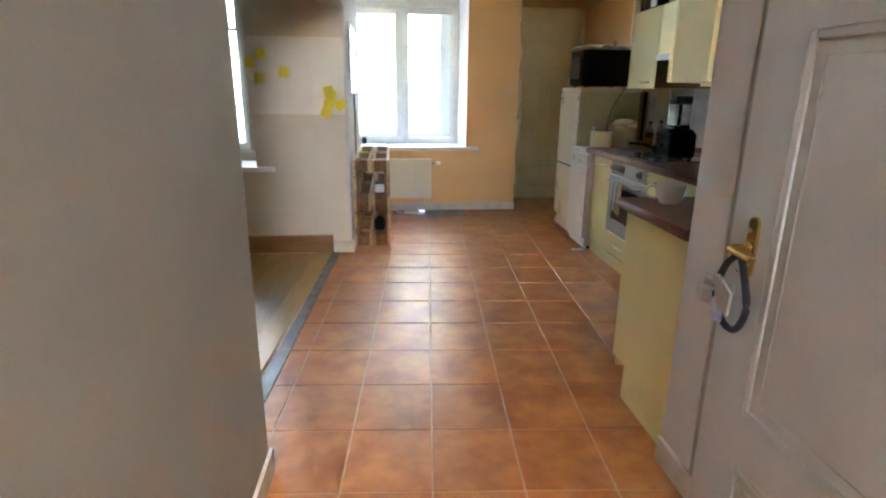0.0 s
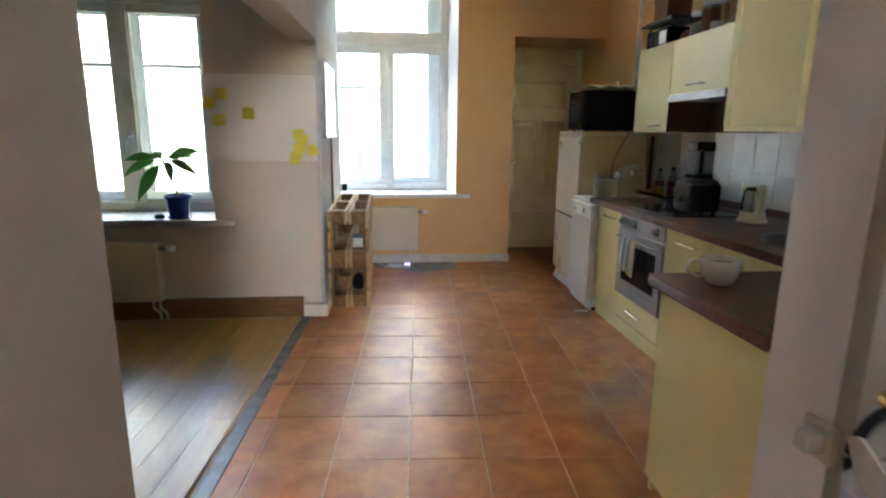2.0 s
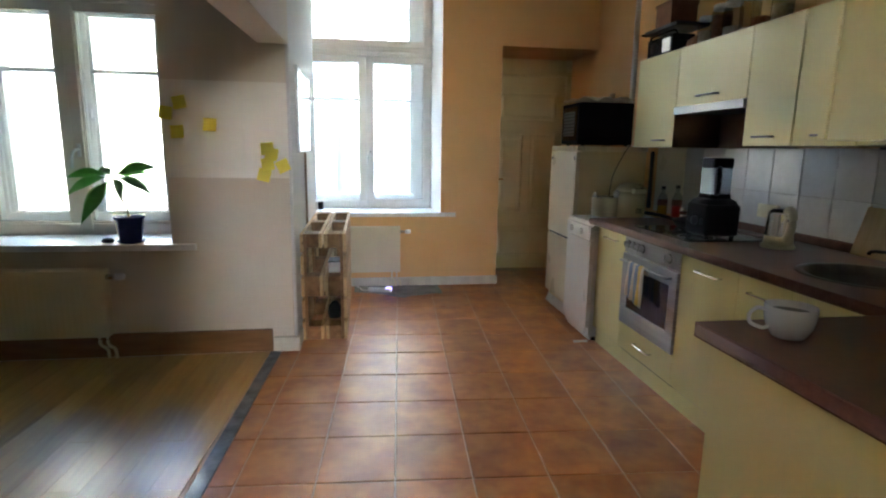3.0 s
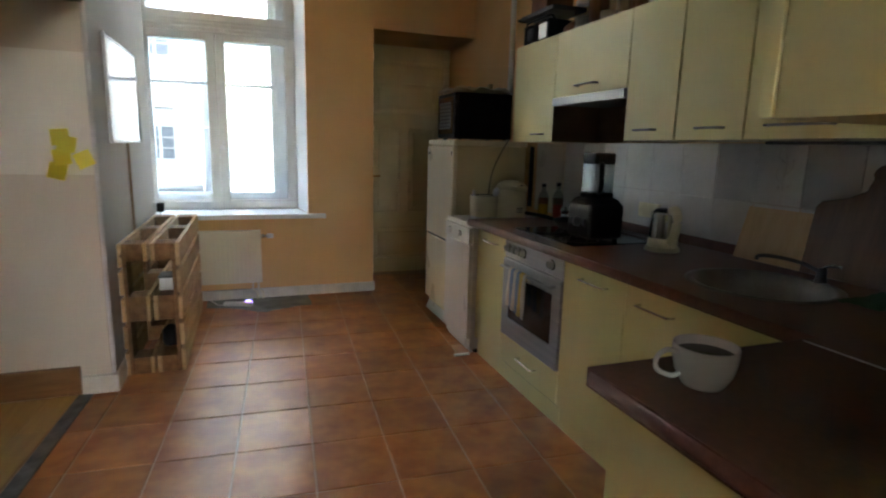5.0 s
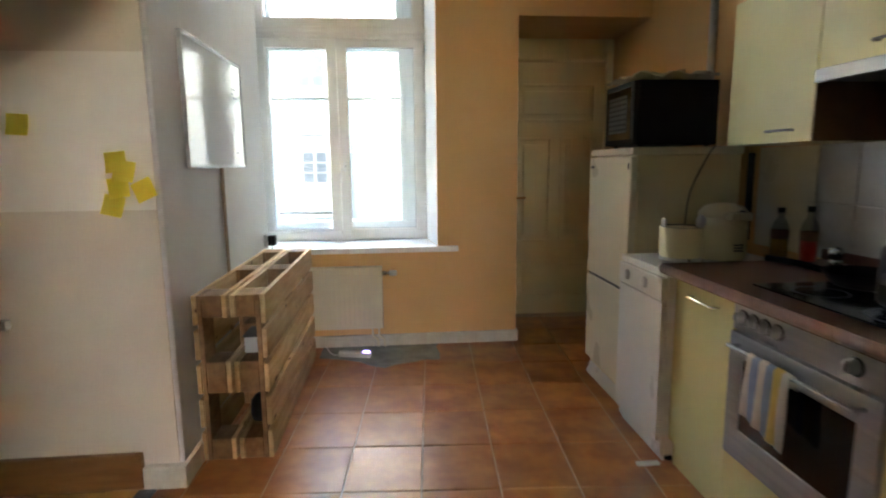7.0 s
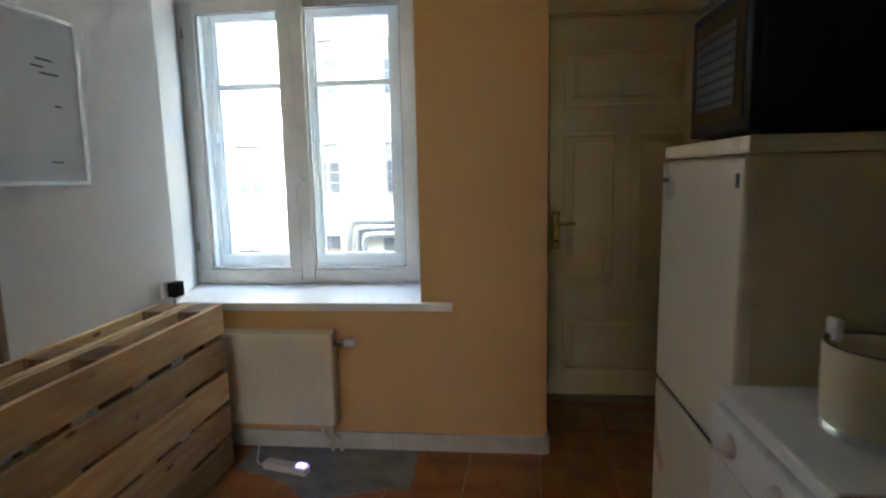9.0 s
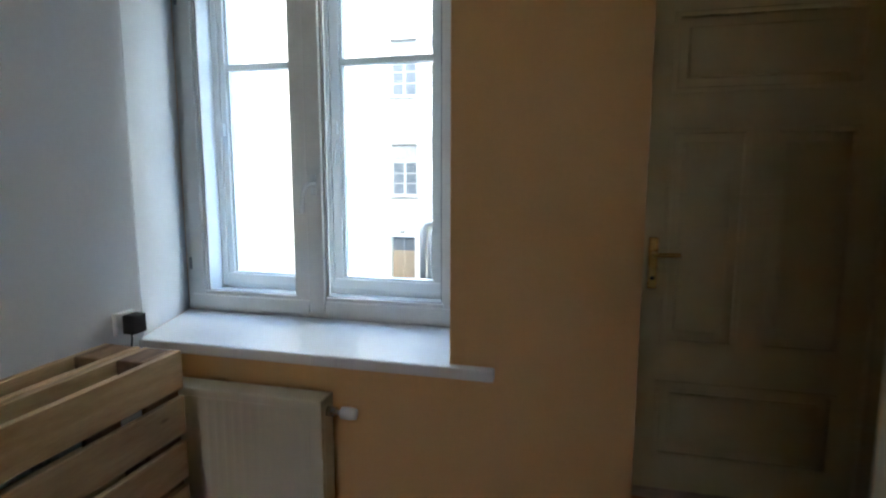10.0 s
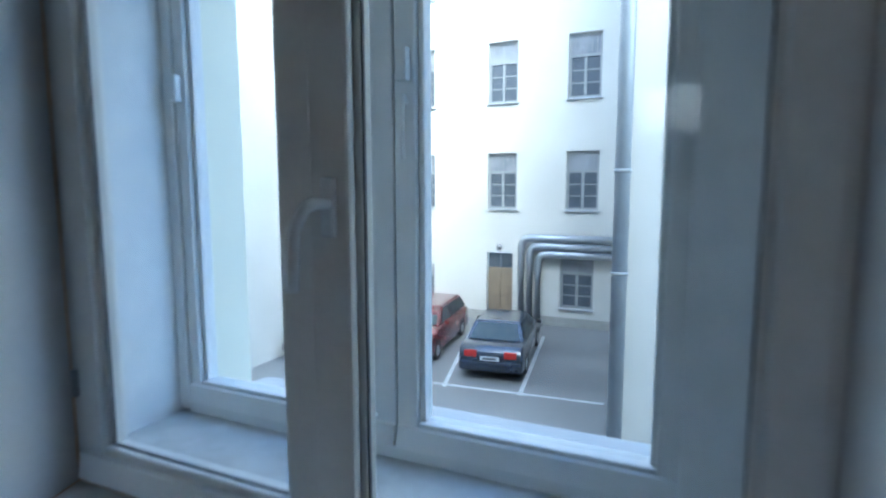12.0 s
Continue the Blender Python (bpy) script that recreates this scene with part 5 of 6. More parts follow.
solid("cable_duct", bm_box(XL, XL + 0.014, 6.985, 7.01, 0.12, WZ0, 0.003), CABLE, "brown cable duct below the whiteboard", "cable duct")
so = thing("wall_socket", (XL, 7.84, 0.80), "white wall socket above the pallets", "socket")
part("plate", bm_box(XL, XL + 0.022, 7.795, 7.875, 0.758, 0.838, 0.005), WHITEPL, so)
ad = thing("power_adapter", (XL + 0.05, 7.86, 0.79), "black plug adapter in the wall socket", "adapter")
part("case", bm_box(XL + 0.022, XL + 0.07, 7.815, 7.875, 0.762, 0.83, 0.006), BLACK, ad)
part("cord", bm_tube(smooth_path([(XL + 0.045, 7.83, 0.765), (XL + 0.045, 7.83, 0.74), (XL + 0.03, 7.84, 0.68), (XL + 0.03, 7.86, 0.50)]), 0.003, 6), BLACK, ad)


def pallet(x_deck, sign):
    """Transport pallet standing on its long side; the deck faces along x by sign."""
    p = thing("pallet", (x_deck - sign * 0.08, 7.13, 0), "bare pine transport pallet standing on its long side", "pallet", "pallets standing together")
    y0, y1 = 6.442, 7.752
    hgt = 0.750
    d = 0.146
    def xs(a, b):
        return sorted((x_deck - sign * a, x_deck - sign * b))
    for za, zb in ((0.0, 0.130), (0.155, 0.285), (0.310, 0.440), (0.465, 0.595), (0.620, hgt)):
        x = xs(0, 0.021)
        part("deck_board", bm_box(x[0], x[1], y0, y1, za, zb, 0.003, seg=1), PINE, p)
    for ya in (y0, (y0 + y1) / 2 - 0.07, y1 - 0.14):
        x = xs(0.0215, 0.042)
        # cross boards and blocks take the pine with shade in its colour
        part("cross_board", bm_box(x[0], x[1], ya, ya + 0.14, 0.0, hgt, 0.003, seg=1), PINE_SHADED, p)
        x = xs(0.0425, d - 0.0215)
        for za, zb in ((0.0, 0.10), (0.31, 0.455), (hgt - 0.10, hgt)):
            part("block", bm_box(x[0], x[1], ya + 0.001, ya + 0.139, za + 0.001, zb - 0.001, 0.003, seg=1), PINE_SHADED, p)
    for za, zb in ((0.0, 0.10), (0.31, 0.455), (hgt - 0.10, hgt)):
        x = xs(d - 0.021, d)
        part("runner", bm_box(x[0], x[1], y0, y1, za, zb, 0.003, seg=1), PINE, p)


pallet(1.594, 1)
pallet(1.288, -1)
ob1 = thing("plastic_box", (1.50, 6.65, 0.46), "clear plastic food box inside the pallet", "box")
part("tub", bm_box(1.468, 1.55, 6.54, 6.68, 0.456, 0.53, 0.008), WHITEPL, ob1)
part("lid", bm_box(1.465, 1.553, 6.537, 6.683, 0.53, 0.54, 0.003), DARKGREY, ob1)
ob2 = solid("dark_bag", bm_lathe([(0, 0), (0.042, 0), (0.05, 0.03), (0.045, 0.09), (0.02, 0.12), (0, 0.125)], (1.50, 6.64, 0.10), 14), BLACK, "dark bag stuffed in the pallet", "bag")

# cement patch and power strip by the radiator
rag = [(1.62, 7.91), (1.62, 7.70), (1.78, 7.66), (1.90, 7.60), (1.98, 7.52), (2.07, 7.475), (2.14, 7.53), (2.25, 7.56), (2.33, 7.60), (2.43, 7.585), (2.44, 7.70), (2.425, 7.86), (2.445, 7.91)]
structure("floor_patch", bm_prism(rag, -0.006, 0.0035, "z", 0.002), CEMENT, "rough grey cement patch in the tiled floor", "floor patch")
ps = thing("power_strip", (1.87, 7.72, 0.004), "white power strip with a glowing blue light on the floor", "power strip")
psb = bm_box(-0.11, 0.11, -0.024, 0.024, 0, 0.035, 0.008)
bmesh.ops.transform(psb, matrix=pose(1.86, 7.70, 0.004, 0, 0, -14), verts=psb.verts)
part("strip", psb, WHITEPL, ps)
lb = bm_box(-0.022, 0.022, -0.016, 0.016, 0.033, 0.043, 0.004)
bmesh.ops.transform(lb, matrix=pose(1.94, 7.68, 0.004, 0, 0, -14), verts=lb.verts)
part("switch_light", lb, LED, ps, "glowing blue switch")
part("cord", bm_tube(smooth_path([(1.76, 7.72, 0.012), (1.70, 7.76, 0.006), (1.66, 7.86, 0.008), (1.63, 7.93, 0.006)]), 0.004, 6), WHITEPL, ps)

# ---- living wall: paper, notes, plant ----
pp = bmesh.new()
cols, rws = 30, 20
gv = [[pp.verts.new((0.525 + 0.735 * i / cols, YL - 0.005 - 0.0022 * (1 + noise.noise(Vector((i * 0.30, j * 0.25, 2.0)))) - (0.0035 if i in (10, 20) else 0) - (0.003 if j == 10 else 0) - (0.006 if j == 0 else 0), 1.130 + 0.575 * j / rws)) for j in range(rws + 1)] for i in range(cols + 1)]
for i in range(cols):
    for j in range(rws):
        pp.faces.new((gv[i][j], gv[i + 1][j], gv[i + 1][j + 1], gv[i][j + 1])).smooth = True
solid("flipchart_sheet", pp, PAPER, "large creased flipchart sheet taped to the wall", "paper")
NOTES = [(0.638, 1.574, -12), (0.558, 1.513, 8), (0.617, 1.402, -4), (0.807, 1.447, 3), (1.134, 1.309, -5), (1.158, 1.276, 10), (1.134, 1.215, -8), (1.225, 1.205, -25), (1.110, 1.148, 14)]
for k, (x, z, a) in enumerate(NOTES):
    nb = bmesh.new()
    rr = []
    for v in range(6):
        zz = -0.038 + 0.076 * v / 5
        rr.append([nb.verts.new((u, -0.012 * (1 - v / 5) ** 2 - 0.0008, zz)) for u in (-0.038, 0.038)])
    for p_, q_ in zip(rr, rr[1:]):
        nb.faces.new((p_[0], p_[1], q_[1], q_[0]))
    bmesh.ops.solidify(nb, geom=nb.faces[:], thickness=0.0006)
    bmesh.ops.recalc_face_normals(nb, faces=nb.faces[:])
    bmesh.ops.transform(nb, matrix=pose(x, YL - 0.012 - 0.0015 * (k % 5), z, 0, a, 0), verts=nb.verts)
    solid("sticky_note", nb, STICKY, "yellow sticky note with curled lower edge on the wall", "sticky note", "sticky notes on the wall")

PX, PY, PZ = 0.275, YL + 0.06, 0.720
plant = thing("potted_plant", (PX, PY, PZ), "leafy green plant in a cobalt blue pot on the window sill", "potted plant")
part("pot", bm_lathe([(0, 0.012), (0.062, 0.012), (0.066, 0.02), (0.084, 0.150), (0.090, 0.150), (0.090, 0.168), (0.080, 0.168), (0.077, 0.14), (0, 0.14)], (PX, PY, PZ), 32), BLUEPOT, plant, "glazed cobalt blue pot")
part("saucer", bm_lathe([(0, 0), (0.070, 0), (0.082, 0.016), (0.078, 0.018), (0.066, 0.010), (0, 0.010)], (PX, PY, PZ), 32), BLUEPOT, plant)
part("soil", bm_lathe([(0.078, 0.145), (0.04, 0.150), (0, 0.152)], (PX, PY, PZ), 20), SOIL, plant)
hub = Vector((PX - 0.075, PY, PZ + 0.40))
part("stem", bm_tube(smooth_path([(PX, PY, PZ + 0.14), (PX - 0.01, PY, PZ + 0.22), (PX - 0.05, PY, PZ + 0.30), (PX - 0.075, PY, PZ + 0.40)]), 0.007, 8, radii=None), STEM, plant)


def leaf(tip, width, droop, seed):
    """Broad pointed leaf from the stem's head to a tip, folded along its midrib."""
    bm = bmesh.new()
    d = Vector(tip) - hub
    side = d.cross(Vector((0, 1, 0.4))).normalized()
    up = side.cross(d).normalized()
    rows = []
    n = 12
    for i in range(n + 1):
        t = i / n
        w = width * max(0.03, math.sin(math.pi * min(1, max(0, (t - 0.18) / 0.82)) ** 0.85)) if t > 0.18 else 0.004
        c = hub + d * t + Vector((0, 0, droop * (4 * t * (1 - t)) * 0.5)) + up * 0.004 * math.sin(t * 9 + seed)
        rows.append([bm.verts.new(c + side * (s * w) + up * (abs(s) * w * 0.28)) for s in (-1, -0.5, 0, 0.5, 1)])
    for a, b in zip(rows, rows[1:]):
        for k in range(4):
            bm.faces.new((a[k], a[k + 1], b[k + 1], b[k])).smooth = True
    bmesh.ops.solidify(bm, geom=bm.faces[:], thickness=0.0015)
    bmesh.ops.recalc_face_normals(bm, faces=bm.faces[:])
    return bm


for k, (dx_, dy_, dz_, w_, dr_) in enumerate(((0.24, 0.03, 0.06, 0.035, 0.06), (0.25, -0.08, -0.10, 0.034, 0.06), (0.10, -0.14, -0.14, 0.04, 0.05), (-0.02, -0.12, 0.06, 0.03, 0.03), (-0.25, -0.02, 0.00, 0.03, 0.06),
                                              (-0.30, 0.05, -0.12, 0.03, 0.08), (-0.13, -0.15, -0.26, 0.042, 0.07), (0.02, 0.14, 0.02, 0.034, 0.05), (0.16, 0.12, 0.02, 0.03, 0.05), (-0.14, 0.12, 0.02, 0.03, 0.05))):
    part("leaf", leaf(hub + Vector((dx_, dy_, dz_)), w_, dr_, k), LEAF, plant)
solid("pebble", bm_lathe([(0, 0), (0.022, 0.002), (0.03, 0.014), (0.02, 0.03), (0, 0.034)], (PX - 0.125, PY - 0.02, PZ), 14, squash=(1.3, 1)), DARKGREY, "small dark stone on the window sill", "stone")

# ---- courtyard ----
structure("ground", bm_box(-400, 400, -400, 800, GROUND - 0.3, GROUND), ASPHALT, "damp grey courtyard asphalt", "ground")
house = thing("apartment_building", (-4, 28.000, GROUND), "white rendered four storey building across the courtyard", "building")
CX = (-11.2, -7.8, -4.35, -1.29)
holes = []
for r, (za, zb) in enumerate(((0.50, 2.66), (4.55, 6.82), (8.7, 10.9))):
    for c in CX:
        holes.append((c - 0.59, c + 0.59, za, zb))
holes += [(-8.5, -7.26, -3.28, -1.82), (-2.03, -0.80, -3.22, -1.2), (-4.96, -3.89, GROUND, -1.21)]
part("wall", grid_wall(-18, 14, GROUND, 14.2, holes, 28.000, 28.450, "y"), FACADE, house)
part("cornice", bm_box(-18, 14, 27.750, 28.500, 14.2, 14.6, 0.05), FACADE, house)
part("roof", bm_prism([(27.700, 14.6), (34, 17.5), (40, 14.6)], -18.2, 14.2, "x"), ROOFTIN, house)
for xa, xb, za, zb in holes[:-1]:
    wn_ = part("window", bm_box(xa, xa + 0.09, 28.120, 28.220, za, zb), EXTWIN, house)
    fb = bmesh.new()
    zt = za + (zb - za) * 0.66
    xm_ = (xa + xb) / 2
    for q in ((xb - 0.09, xb, za, zb), (xa + 0.09, xb - 0.09, za, za + 0.09), (xa + 0.09, xb - 0.09, zb - 0.09, zb), (xa + 0.09, xb - 0.09, zt - 0.05, zt + 0.05), (xm_ - 0.05, xm_ + 0.05, za + 0.09, zt - 0.05)):
        bm_box(q[0], q[1], 28.120, 28.220, q[2], q[3], into=fb)
    part("window_frame", fb, EXTWIN, wn_)
    part("sill", bm_box(xa - 0.06, xb + 0.06, 27.900, 28.120, za - 0.06, za - 0.001, 0.01), EXTSILL, wn_)
    part("pane", bm_box(xa + 0.09, xm_ - 0.05, 28.160, 28.180, za + 0.09, zt - 0.05), EXTGLASS, wn_)
    part("pane", bm_box(xm_ + 0.05, xb - 0.09, 28.160, 28.180, za + 0.09, zt - 0.05), EXTGLASS, wn_)
    part("upper_pane", bm_box(xa + 0.09, xb - 0.09, 28.160, 28.180, zt + 0.05, zb - 0.09), CURTAIN, wn_)
    for k in range(2):
        z = za + 0.09 + (zt - za - 0.14) * (k + 1) / 3
        part("glazing_bar", bm_box(xa + 0.09, xb - 0.09, 28.145, 28.159, z - 0.018, z + 0.018), EXTWIN, wn_)
    for k in range(5):
        x = xa + 0.2 + k * (xb - xa - 0.4) / 4
        part("glazing_bar", bm_box(x - 0.012, x + 0.012, 28.145, 28.159, zt + 0.05, zb - 0.09), EXTWIN, wn_)
xd = part("entrance_door", bm_box(-4.94, -4.43, 28.160, 28.220, GROUND + 0.02, -1.90, 0.01), EXTDOOR, house, "weathered brown double door")
part("leaf", bm_box(-4.42, -3.91, 28.160, 28.220, GROUND + 0.02, -1.90, 0.01), EXTDOOR, xd)
for xa in (-4.87, -4.35):
    for za, zb in ((GROUND + 0.2, -3.02), (-2.87, -2.0)):
        part("panel", bm_box(xa, xa + 0.37, 28.145, 28.165, za, zb, 0.01), EXTDOOR, xd)
for xa in (-4.92, -4.41):
    part("fanlight", bm_box(xa, xa + 0.49, 28.170, 28.200, -1.82, -1.25), EXTGLASS, xd)
part("fanlight_frame", bm_box(-4.95, -3.90, 28.160, 28.200, -1.90, -1.825), EXTDOOR, xd)
part("lamp", bm_lathe([(0, 0), (0.10, 0.0), (0.12, 0.1), (0.05, 0.2), (0, 0.2)], (-4.42, 27.930, -1.05), 14), EXTWIN, house)
base_stain = bm_box(-18, 14, 27.985, 27.999, GROUND, GROUND + 0.35)
part("plinth", base_stain, CEMENT, house)
for k, (x, z) in enumerate(((-3.46, -0.56), (-3.13, -0.86), (-2.81, -1.15))):
    dc = thing("heating_duct", (x, 27.700, GROUND), "fat grey clad pipe bending along the house wall", "pipe", "clad pipes on the house wall")
    part("pipe", bm_tube([(x, 27.700, GROUND + 0.25), (x, 27.700, z - 0.35), (x + 0.07, 27.700, z - 0.15), (x + 0.15, 27.700, z - 0.05), (x + 0.35, 27.700, z), (0.9, 27.700, z)], 0.145, 14), DUCT, dc)
    part("foot_flange", bm_lathe([(0, 0), (0.22, 0), (0.22, 0.25), (0, 0.25)], (x, 27.700, GROUND), 16), EXTWIN, dc)
wing = thing("side_wing", (6.5, 23, GROUND), "plain white rendered wing beside the courtyard", "building")
part("wall", bm_prism([(1.15, 19.05), (14, 19.05), (14, 27.99), (0.20, 27.99)], GROUND, 14.2, "z"), FACADE, wing)
part("roof", bm_box(0.15, 14, 18.85, 27.99, 14.2, 14.5), ROOFTIN, wing)
dpp = thing("drainpipe", (1.08, 18.80, GROUND), "grey zinc drainpipe at the corner of the wing", "drainpipe")
part("pipe", bm_tube([(1.08, 18.80, GROUND + 0.02), (1.08, 18.80, 14.2)], 0.15, 16), DUCT, dpp)
for z in (-0.4, 1.6, 4.9, 8.2):
    part("bracket", bm_lathe([(0.15, 0), (0.17, 0), (0.17, 0.07), (0.15, 0.07)], (1.08, 18.80, z), 16), EXTWIN, dpp)
wing2 = thing("side_wing", (-11, 18, GROUND), "pale rendered wing on the other courtyard side", "building")
part("wall", bm_box(-15, -9.2, 7.17, 27.99, GROUND, 14.2), FACADE, wing2)
part("roof", bm_box(-15, -9.0, 7.2, 27.99, 14.2, 14.5), ROOFTIN, wing2)
for a, b in (((-3.45, 20.4), (-4.97, 26.5)), ((-1.43, 20.6), (-2.2, 26.3)), ((-6.0, 20.2), (-7.2, 26.5)), ((-6.2, 20.35), (0.6, 20.9))):
    dv = Vector((b[0] - a[0], b[1] - a[1]))
    nv = Vector((-dv.y, dv.x)).normalized() * 0.06
    structure("parking_line", bm_prism([(a[0] - nv.x, a[1] - nv.y), (b[0] - nv.x, b[1] - nv.y), (b[0] + nv.x, b[1] + nv.y), (a[0] + nv.x, a[1] + nv.y)], GROUND + 0.001, GROUND + 0.005, "z"), LINEPAINT, "faded white parking line", "road marking")


def car(at, turn, paint, label, estate):
    """Parked car, nose along +y before the turn."""
    c = thing("car", (0, 0, 0), label, "car", "parked cars")
    w, hl = 0.88, 2.3
    low = [(-hl, 0.30), (-hl - 0.02, 0.62), (-hl + 0.05, 0.90), (-hl + 0.5, 0.97), (1.05, 0.96), (1.95, 0.82), (hl, 0.66), (hl + 0.02, 0.34), (hl - 0.1, 0.22), (-hl + 0.1, 0.22)]
    body = bm_prism(low, -w, w, "x", 0.07)
    for f in body.faces:
        f.smooth = True
    part("body", body, paint, c)
    back = -hl + (0.12 if estate else 0.62)
    top_b = -hl + (0.42 if estate else 1.15)
    cabin = bmesh.new()
    lo = [(back, 0.95), (1.15, 0.95)]
    hi = [(top_b, 1.41), (0.35, 1.43)]
    vs = []
    for s in (-1, 1):
        vs.append([cabin.verts.new((s * (w - 0.06), lo[0][0], lo[0][1])), cabin.verts.new((s * (w - 0.06), lo[1][0], lo[1][1])),
                   cabin.verts.new((s * (w - 0.24), hi[1][0], hi[1][1])), cabin.verts.new((s * (w - 0.24), hi[0][0], hi[0][1]))])
    a, b = vs
    for f in (a, b, (a[0], a[1], b[1], b[0]), (a[1], a[2], b[2], b[1]), (a[2], a[3], b[3], b[2]), (a[3], a[0], b[0], b[3])):
        cabin.faces.new(f)
    bmesh.ops.recalc_face_normals(cabin, faces=cabin.faces)
    bmesh.ops.bevel(cabin, geom=list(cabin.edges), offset=0.04, segments=2, affect='EDGES')
    part("cabin", cabin, paint, c)

    def pane(pts):
        bm = bmesh.new()
        bm.faces.new([bm.verts.new(p) for p in pts])
        bmesh.ops.solidify(bm, geom=bm.faces[:], thickness=0.012)
        part("glass", bm, CARGLASS, c)
    e = 0.012
    wi, wt_ = w - 0.17, w - 0.31
    pane([(-wi, back - e + 0.05, 1.0), (wi, back - e + 0.05, 1.0), (wt_, top_b - e - 0.04, 1.37), (-wt_, top_b - e - 0.04, 1.37)])
    pane([(-wi, 1.15 + e - 0.08, 1.0), (wi, 1.15 + e - 0.08, 1.0), (wt_, 0.35 + e + 0.06, 1.38), (-wt_, 0.35 + e + 0.06, 1.38)])
    for s in (-1, 1):
        for ya, yb, yc, yd in ((back + 0.25, -0.28, -0.28, top_b + 0.12), (-0.2, 0.85, 0.32, -0.2)):
            pane([(s * (w - 0.062 + e), ya, 1.0), (s * (w - 0.062 + e), yb, 1.0), (s * (w - 0.205 + e), yc, 1.36), (s * (w - 0.205 + e), yd, 1.36)])
        part("tail_lamp", bm_box(s * 0.55 - 0.17, s * 0.55 + 0.17, -hl - 0.035, -hl + 0.06, 0.66, 0.84, 0.02), REDLAMP, c)
        part("headlamp", bm_box(s * 0.6 - 0.17, s * 0.6 + 0.17, hl - 0.16, hl - 0.01, 0.60, 0.74, 0.03), HEADLAMP, c)
        part("mirror", bm_box(s * (w + 0.09) - 0.08, s * (w + 0.09) + 0.08, 0.72, 0.82, 0.96, 1.08, 0.03), paint, c)
        for y in (-1.42, 1.42):
            wh = part("wheel", bm_lathe([(0.20, -0.1), (0.30, -0.1), (0.32, -0.07), (0.32, 0.07), (0.30, 0.1), (0.20, 0.1)], (s * (w - 0.09), y, 0.32), 28, m=pose(0, 0, 0, 0, 90, 0)), TYRE, c)
            part("rim", bm_lathe([(0, 0.09), (0.06, 0.10), (0.19, 0.08), (0.205, 0.095), (0.205, -0.095), (0.19, -0.08), (0.06, -0.10), (0, -0.09)], (s * (w - 0.09), y, 0.32), 24, m=pose(0, 0, 0, 0, 90, 0)), ALU, wh)
    for y, sgn in ((-hl, -1), (hl, 1)):
        bp_ = part("bumper", bm_box(-w + 0.02, w - 0.02, y - 0.09, y + 0.09, 0.32, 0.56, 0.05), paint, c)
        part("number_plate", bm_box(-0.26, 0.26, y + sgn * 0.085 - 0.006, y + sgn * 0.085 + 0.008, 0.60 if sgn < 0 else 0.42, 0.71 if sgn < 0 else 0.53, 0.003), PLATE, bp_)
        part("plate_bar", bm_box(-0.19, 0.19, y + sgn * 0.094 - 0.003, y + sgn * 0.094 + 0.003, 0.63 if sgn < 0 else 0.45, 0.68 if sgn < 0 else 0.50), DARKGREY, bp_)
    part("grille", bm_box(-0.36, 0.36, hl - 0.05, hl + 0.012, 0.60, 0.72, 0.01), BLACK, c)
    c.matrix_basis = pose(*at, 0, 0, turn)
    return c


car((-2.78, 23.55, GROUND), 8, CAR_BLUE, "dark blue saloon car parked nose to the house", False)
car((-5.60, 23.75, GROUND), 187, CAR_RED, "dark red estate car parked facing the window", True)
car((-8.15, 22.8, GROUND), 184, CAR_BLUE, "dark car parked by the courtyard wall", True)

# ---- wall tiles behind the worktop ----
ts = 0.2075
tile_base = structure("wall_tiles", bm_box(XR - 0.007, XR - 0.0005, YS + 0.001, 6.296, TOP, 1.356), TILEGROUT, "white glazed wall tiles above the worktop", "tiling")
MESHES = {}


def piece(name, sx, sy, sz, mat, at, parent, bevel):
    key = (name, round(sx, 4), round(sy, 4), round(sz, 4))
    if key not in MESHES:
        MESHES[key] = mesh_of(bm_box(-sx / 2, sx / 2, -sy / 2, sy / 2, -sz / 2, sz / 2, bevel, seg=1), mat, name)
    ob = new(name, MESHES[key])
    ob.parent = parent
    ob.location = at
    return ob


y = 6.296
while y > YS + 0.02:
    yn = max(YS + 0.002, y - ts)
    for za, zb in ((TOP + 0.002, 1.113), (1.117, 1.355)):
        piece("tile", 0.008, y - yn - 0.004, zb - za, WALLTILE, (XR - 0.008, (y + yn) / 2, (za + zb) / 2), tile_base, 0.0015)
    y = yn
dec = bmesh.new()
for pts in ([(0.0, 1.17), (0.004, 1.22), (-0.006, 1.27), (0.004, 1.32)], [(0.002, 1.20), (0.03, 1.22), (0.035, 1.245)], [(0, 1.23), (-0.03, 1.26), (-0.03, 1.285)], [(0, 1.28), (0.03, 1.30), (0.028, 1.325)]):
    bm_tube(smooth_path([(XR - 0.0135, 4.72 + u, v) for u, v in pts]), 0.0016, 6, into=dec)
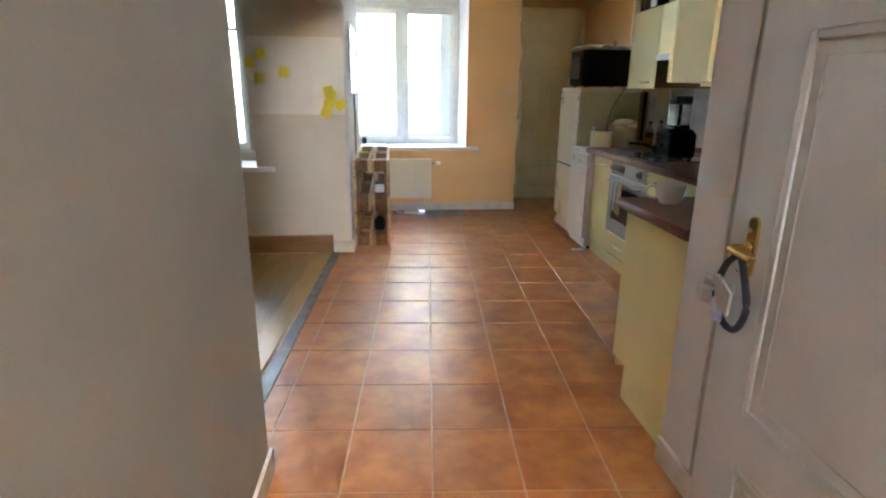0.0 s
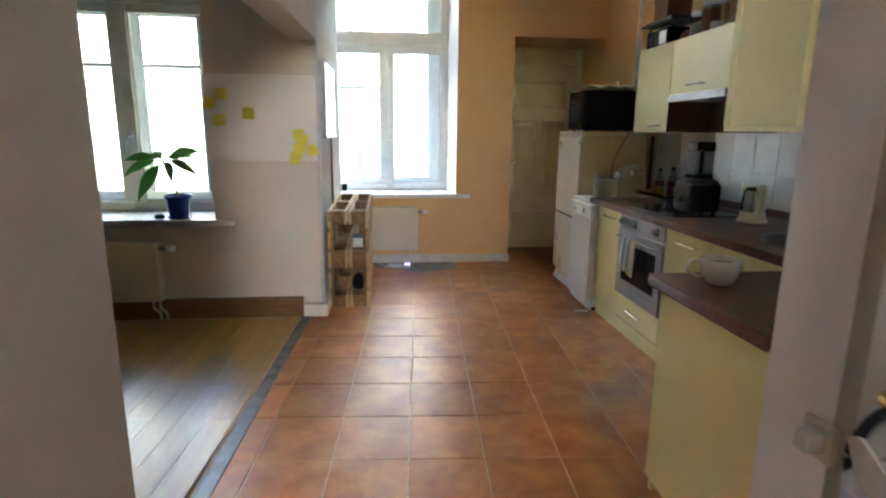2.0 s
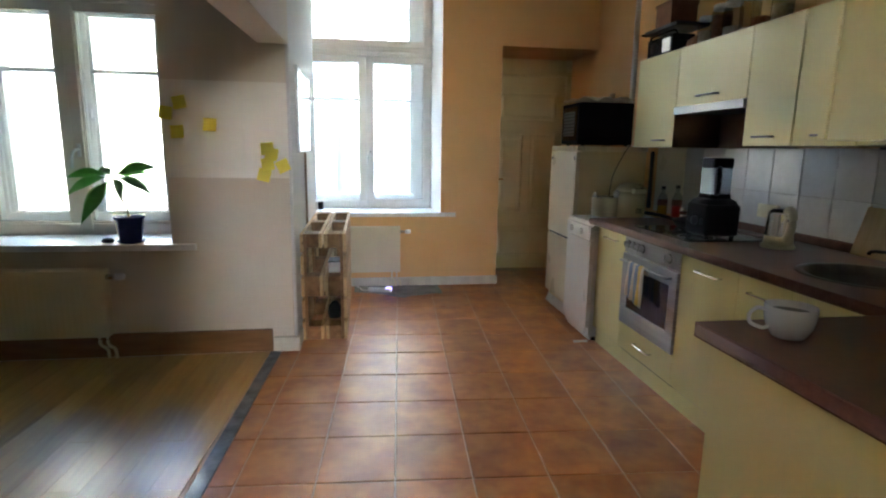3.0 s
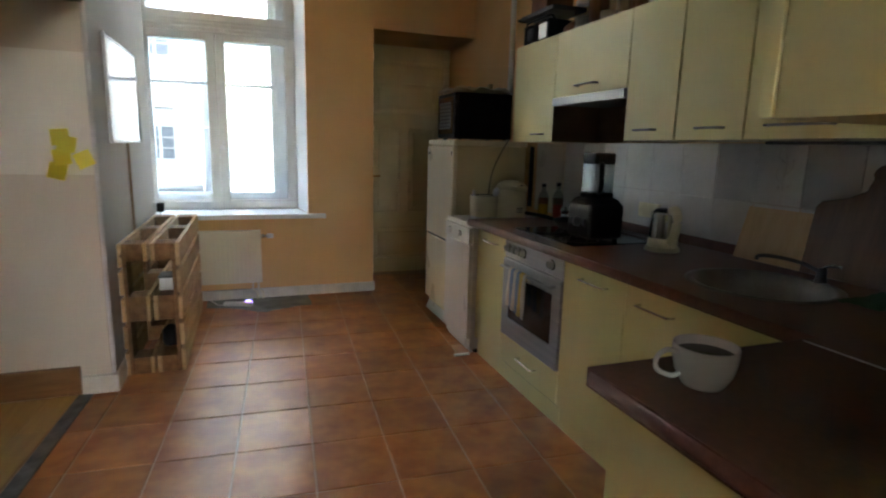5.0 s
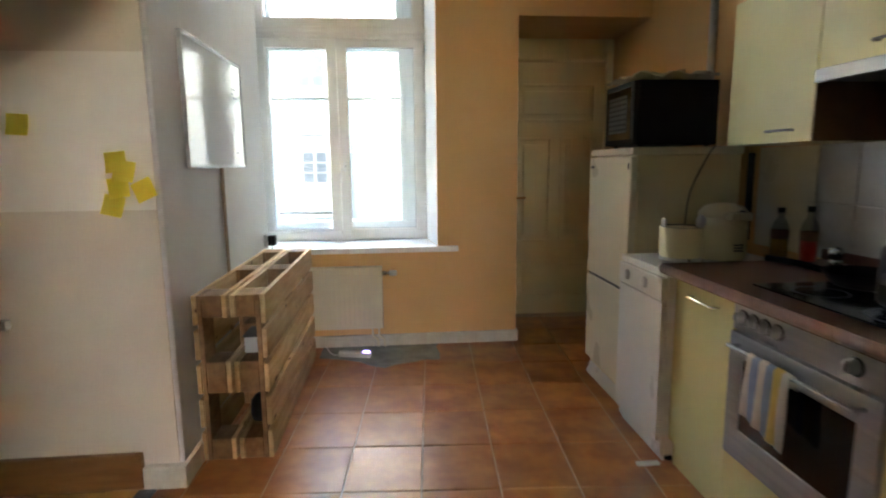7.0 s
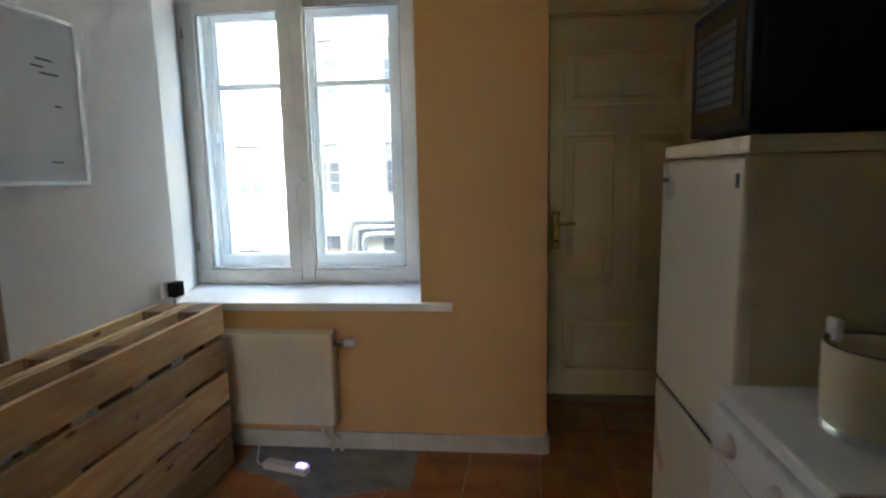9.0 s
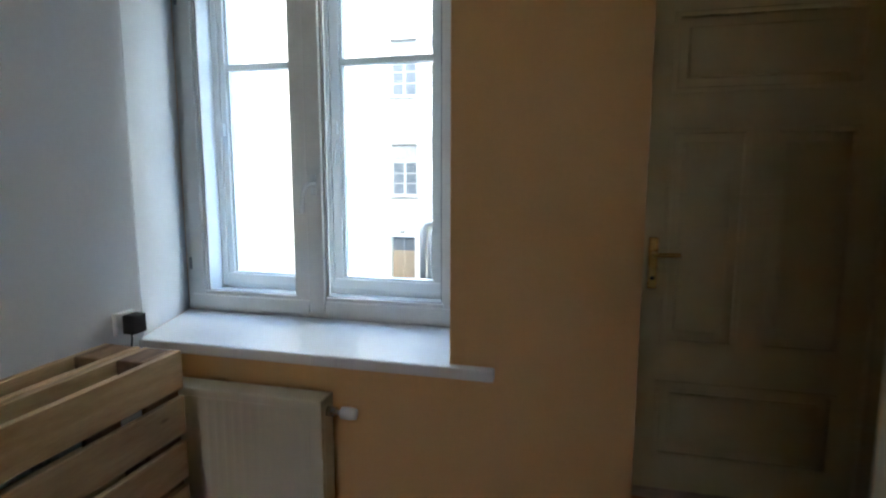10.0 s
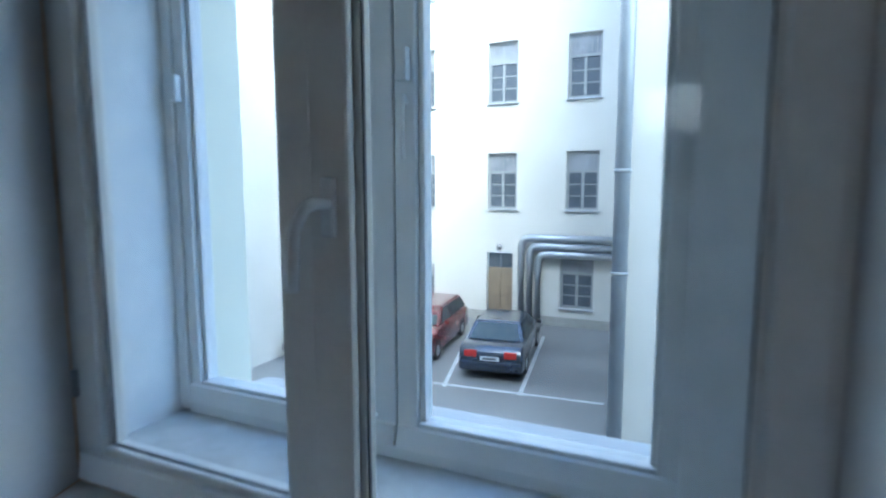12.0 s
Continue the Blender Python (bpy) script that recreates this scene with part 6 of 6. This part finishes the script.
for u, v in ((0.035, 1.25), (-0.03, 1.29), (0.028, 1.33), (0.004, 1.335), (0.02, 1.185), (-0.02, 1.19)):
    bm_lathe([(0, 0.0012), (0.007, 0.0008), (0.008, 0)], (XR - 0.0125, 4.72 + u, v), 10, into=dec, squash=(1, 0.6), m=pose(0, 0, 0, 0, -90, 0))
part("painted_sprig", dec, TILEGROUT, tile_base, "faint grey painted sprig")

# ---- parquet planks, laid at the slant of the threshold ----
SLANT = radians(-3.6)
CS, SN = math.cos(SLANT), math.sin(SLANT)


def laid(u, v):
    """Floor grid to room: turned about the foot of the rounded corner."""
    return 1.14 + u * CS - v * SN, YL + u * SN + v * CS


pw = 0.13
k = 0
u = -0.036
while u > -4.2:
    v = -5.9 + (k * 0.37) % 1.1
    while v < 0.4:
        for a, b in ((v, v + 1.1),):
            top = (YL - 0.031 - laid(u - pw / 2, 0)[1]) / CS
            a, b = max(a, -5.4), min(b, top)
            x, y = laid(u - pw / 2, (a + b) / 2)
            if b - a > 0.05 and x > -2.95:
                ob = piece("plank", pw - 0.0008, round(b - a, 2) - 0.0008, 0.012, PLANK, (x, y, -0.006), parquet, 0.0008)
                ob.rotation_euler = (0, 0, SLANT)
        v += 1.1
    u -= pw
    k += 1

# ---- floor tiles ----
TU, TV = 0.318, 0.352
gu, gv_ = 0.789, -0.435
for i in range(-3, 10):
    for j in range(-23, 9):
        u0, u1, v0, v1 = max(gu + i * TU, 0.034), gu + (i + 1) * TU, gv_ + j * TV, gv_ + (j + 1) * TV
        if u1 - u0 < 0.02:
            continue
        x, y = laid((u0 + u1) / 2, (v0 + v1) / 2)
        if x > XR + 0.1 or y < -1.4 or y > 8.62 or (x > 3.5 and y < 6.5) or (x > 2.72 and y < YS - 0.05):
            continue
        h_ = 0.0012 * noise.noise(Vector((i * 1.1, j * 0.9, 0)))
        ob = piece("tile", u1 - u0 - 0.006, v1 - v0 - 0.006, 0.01, TILE, (x, y, -0.005 + h_), floor, 0.002)
        ob.rotation_euler = (0, 0, SLANT)
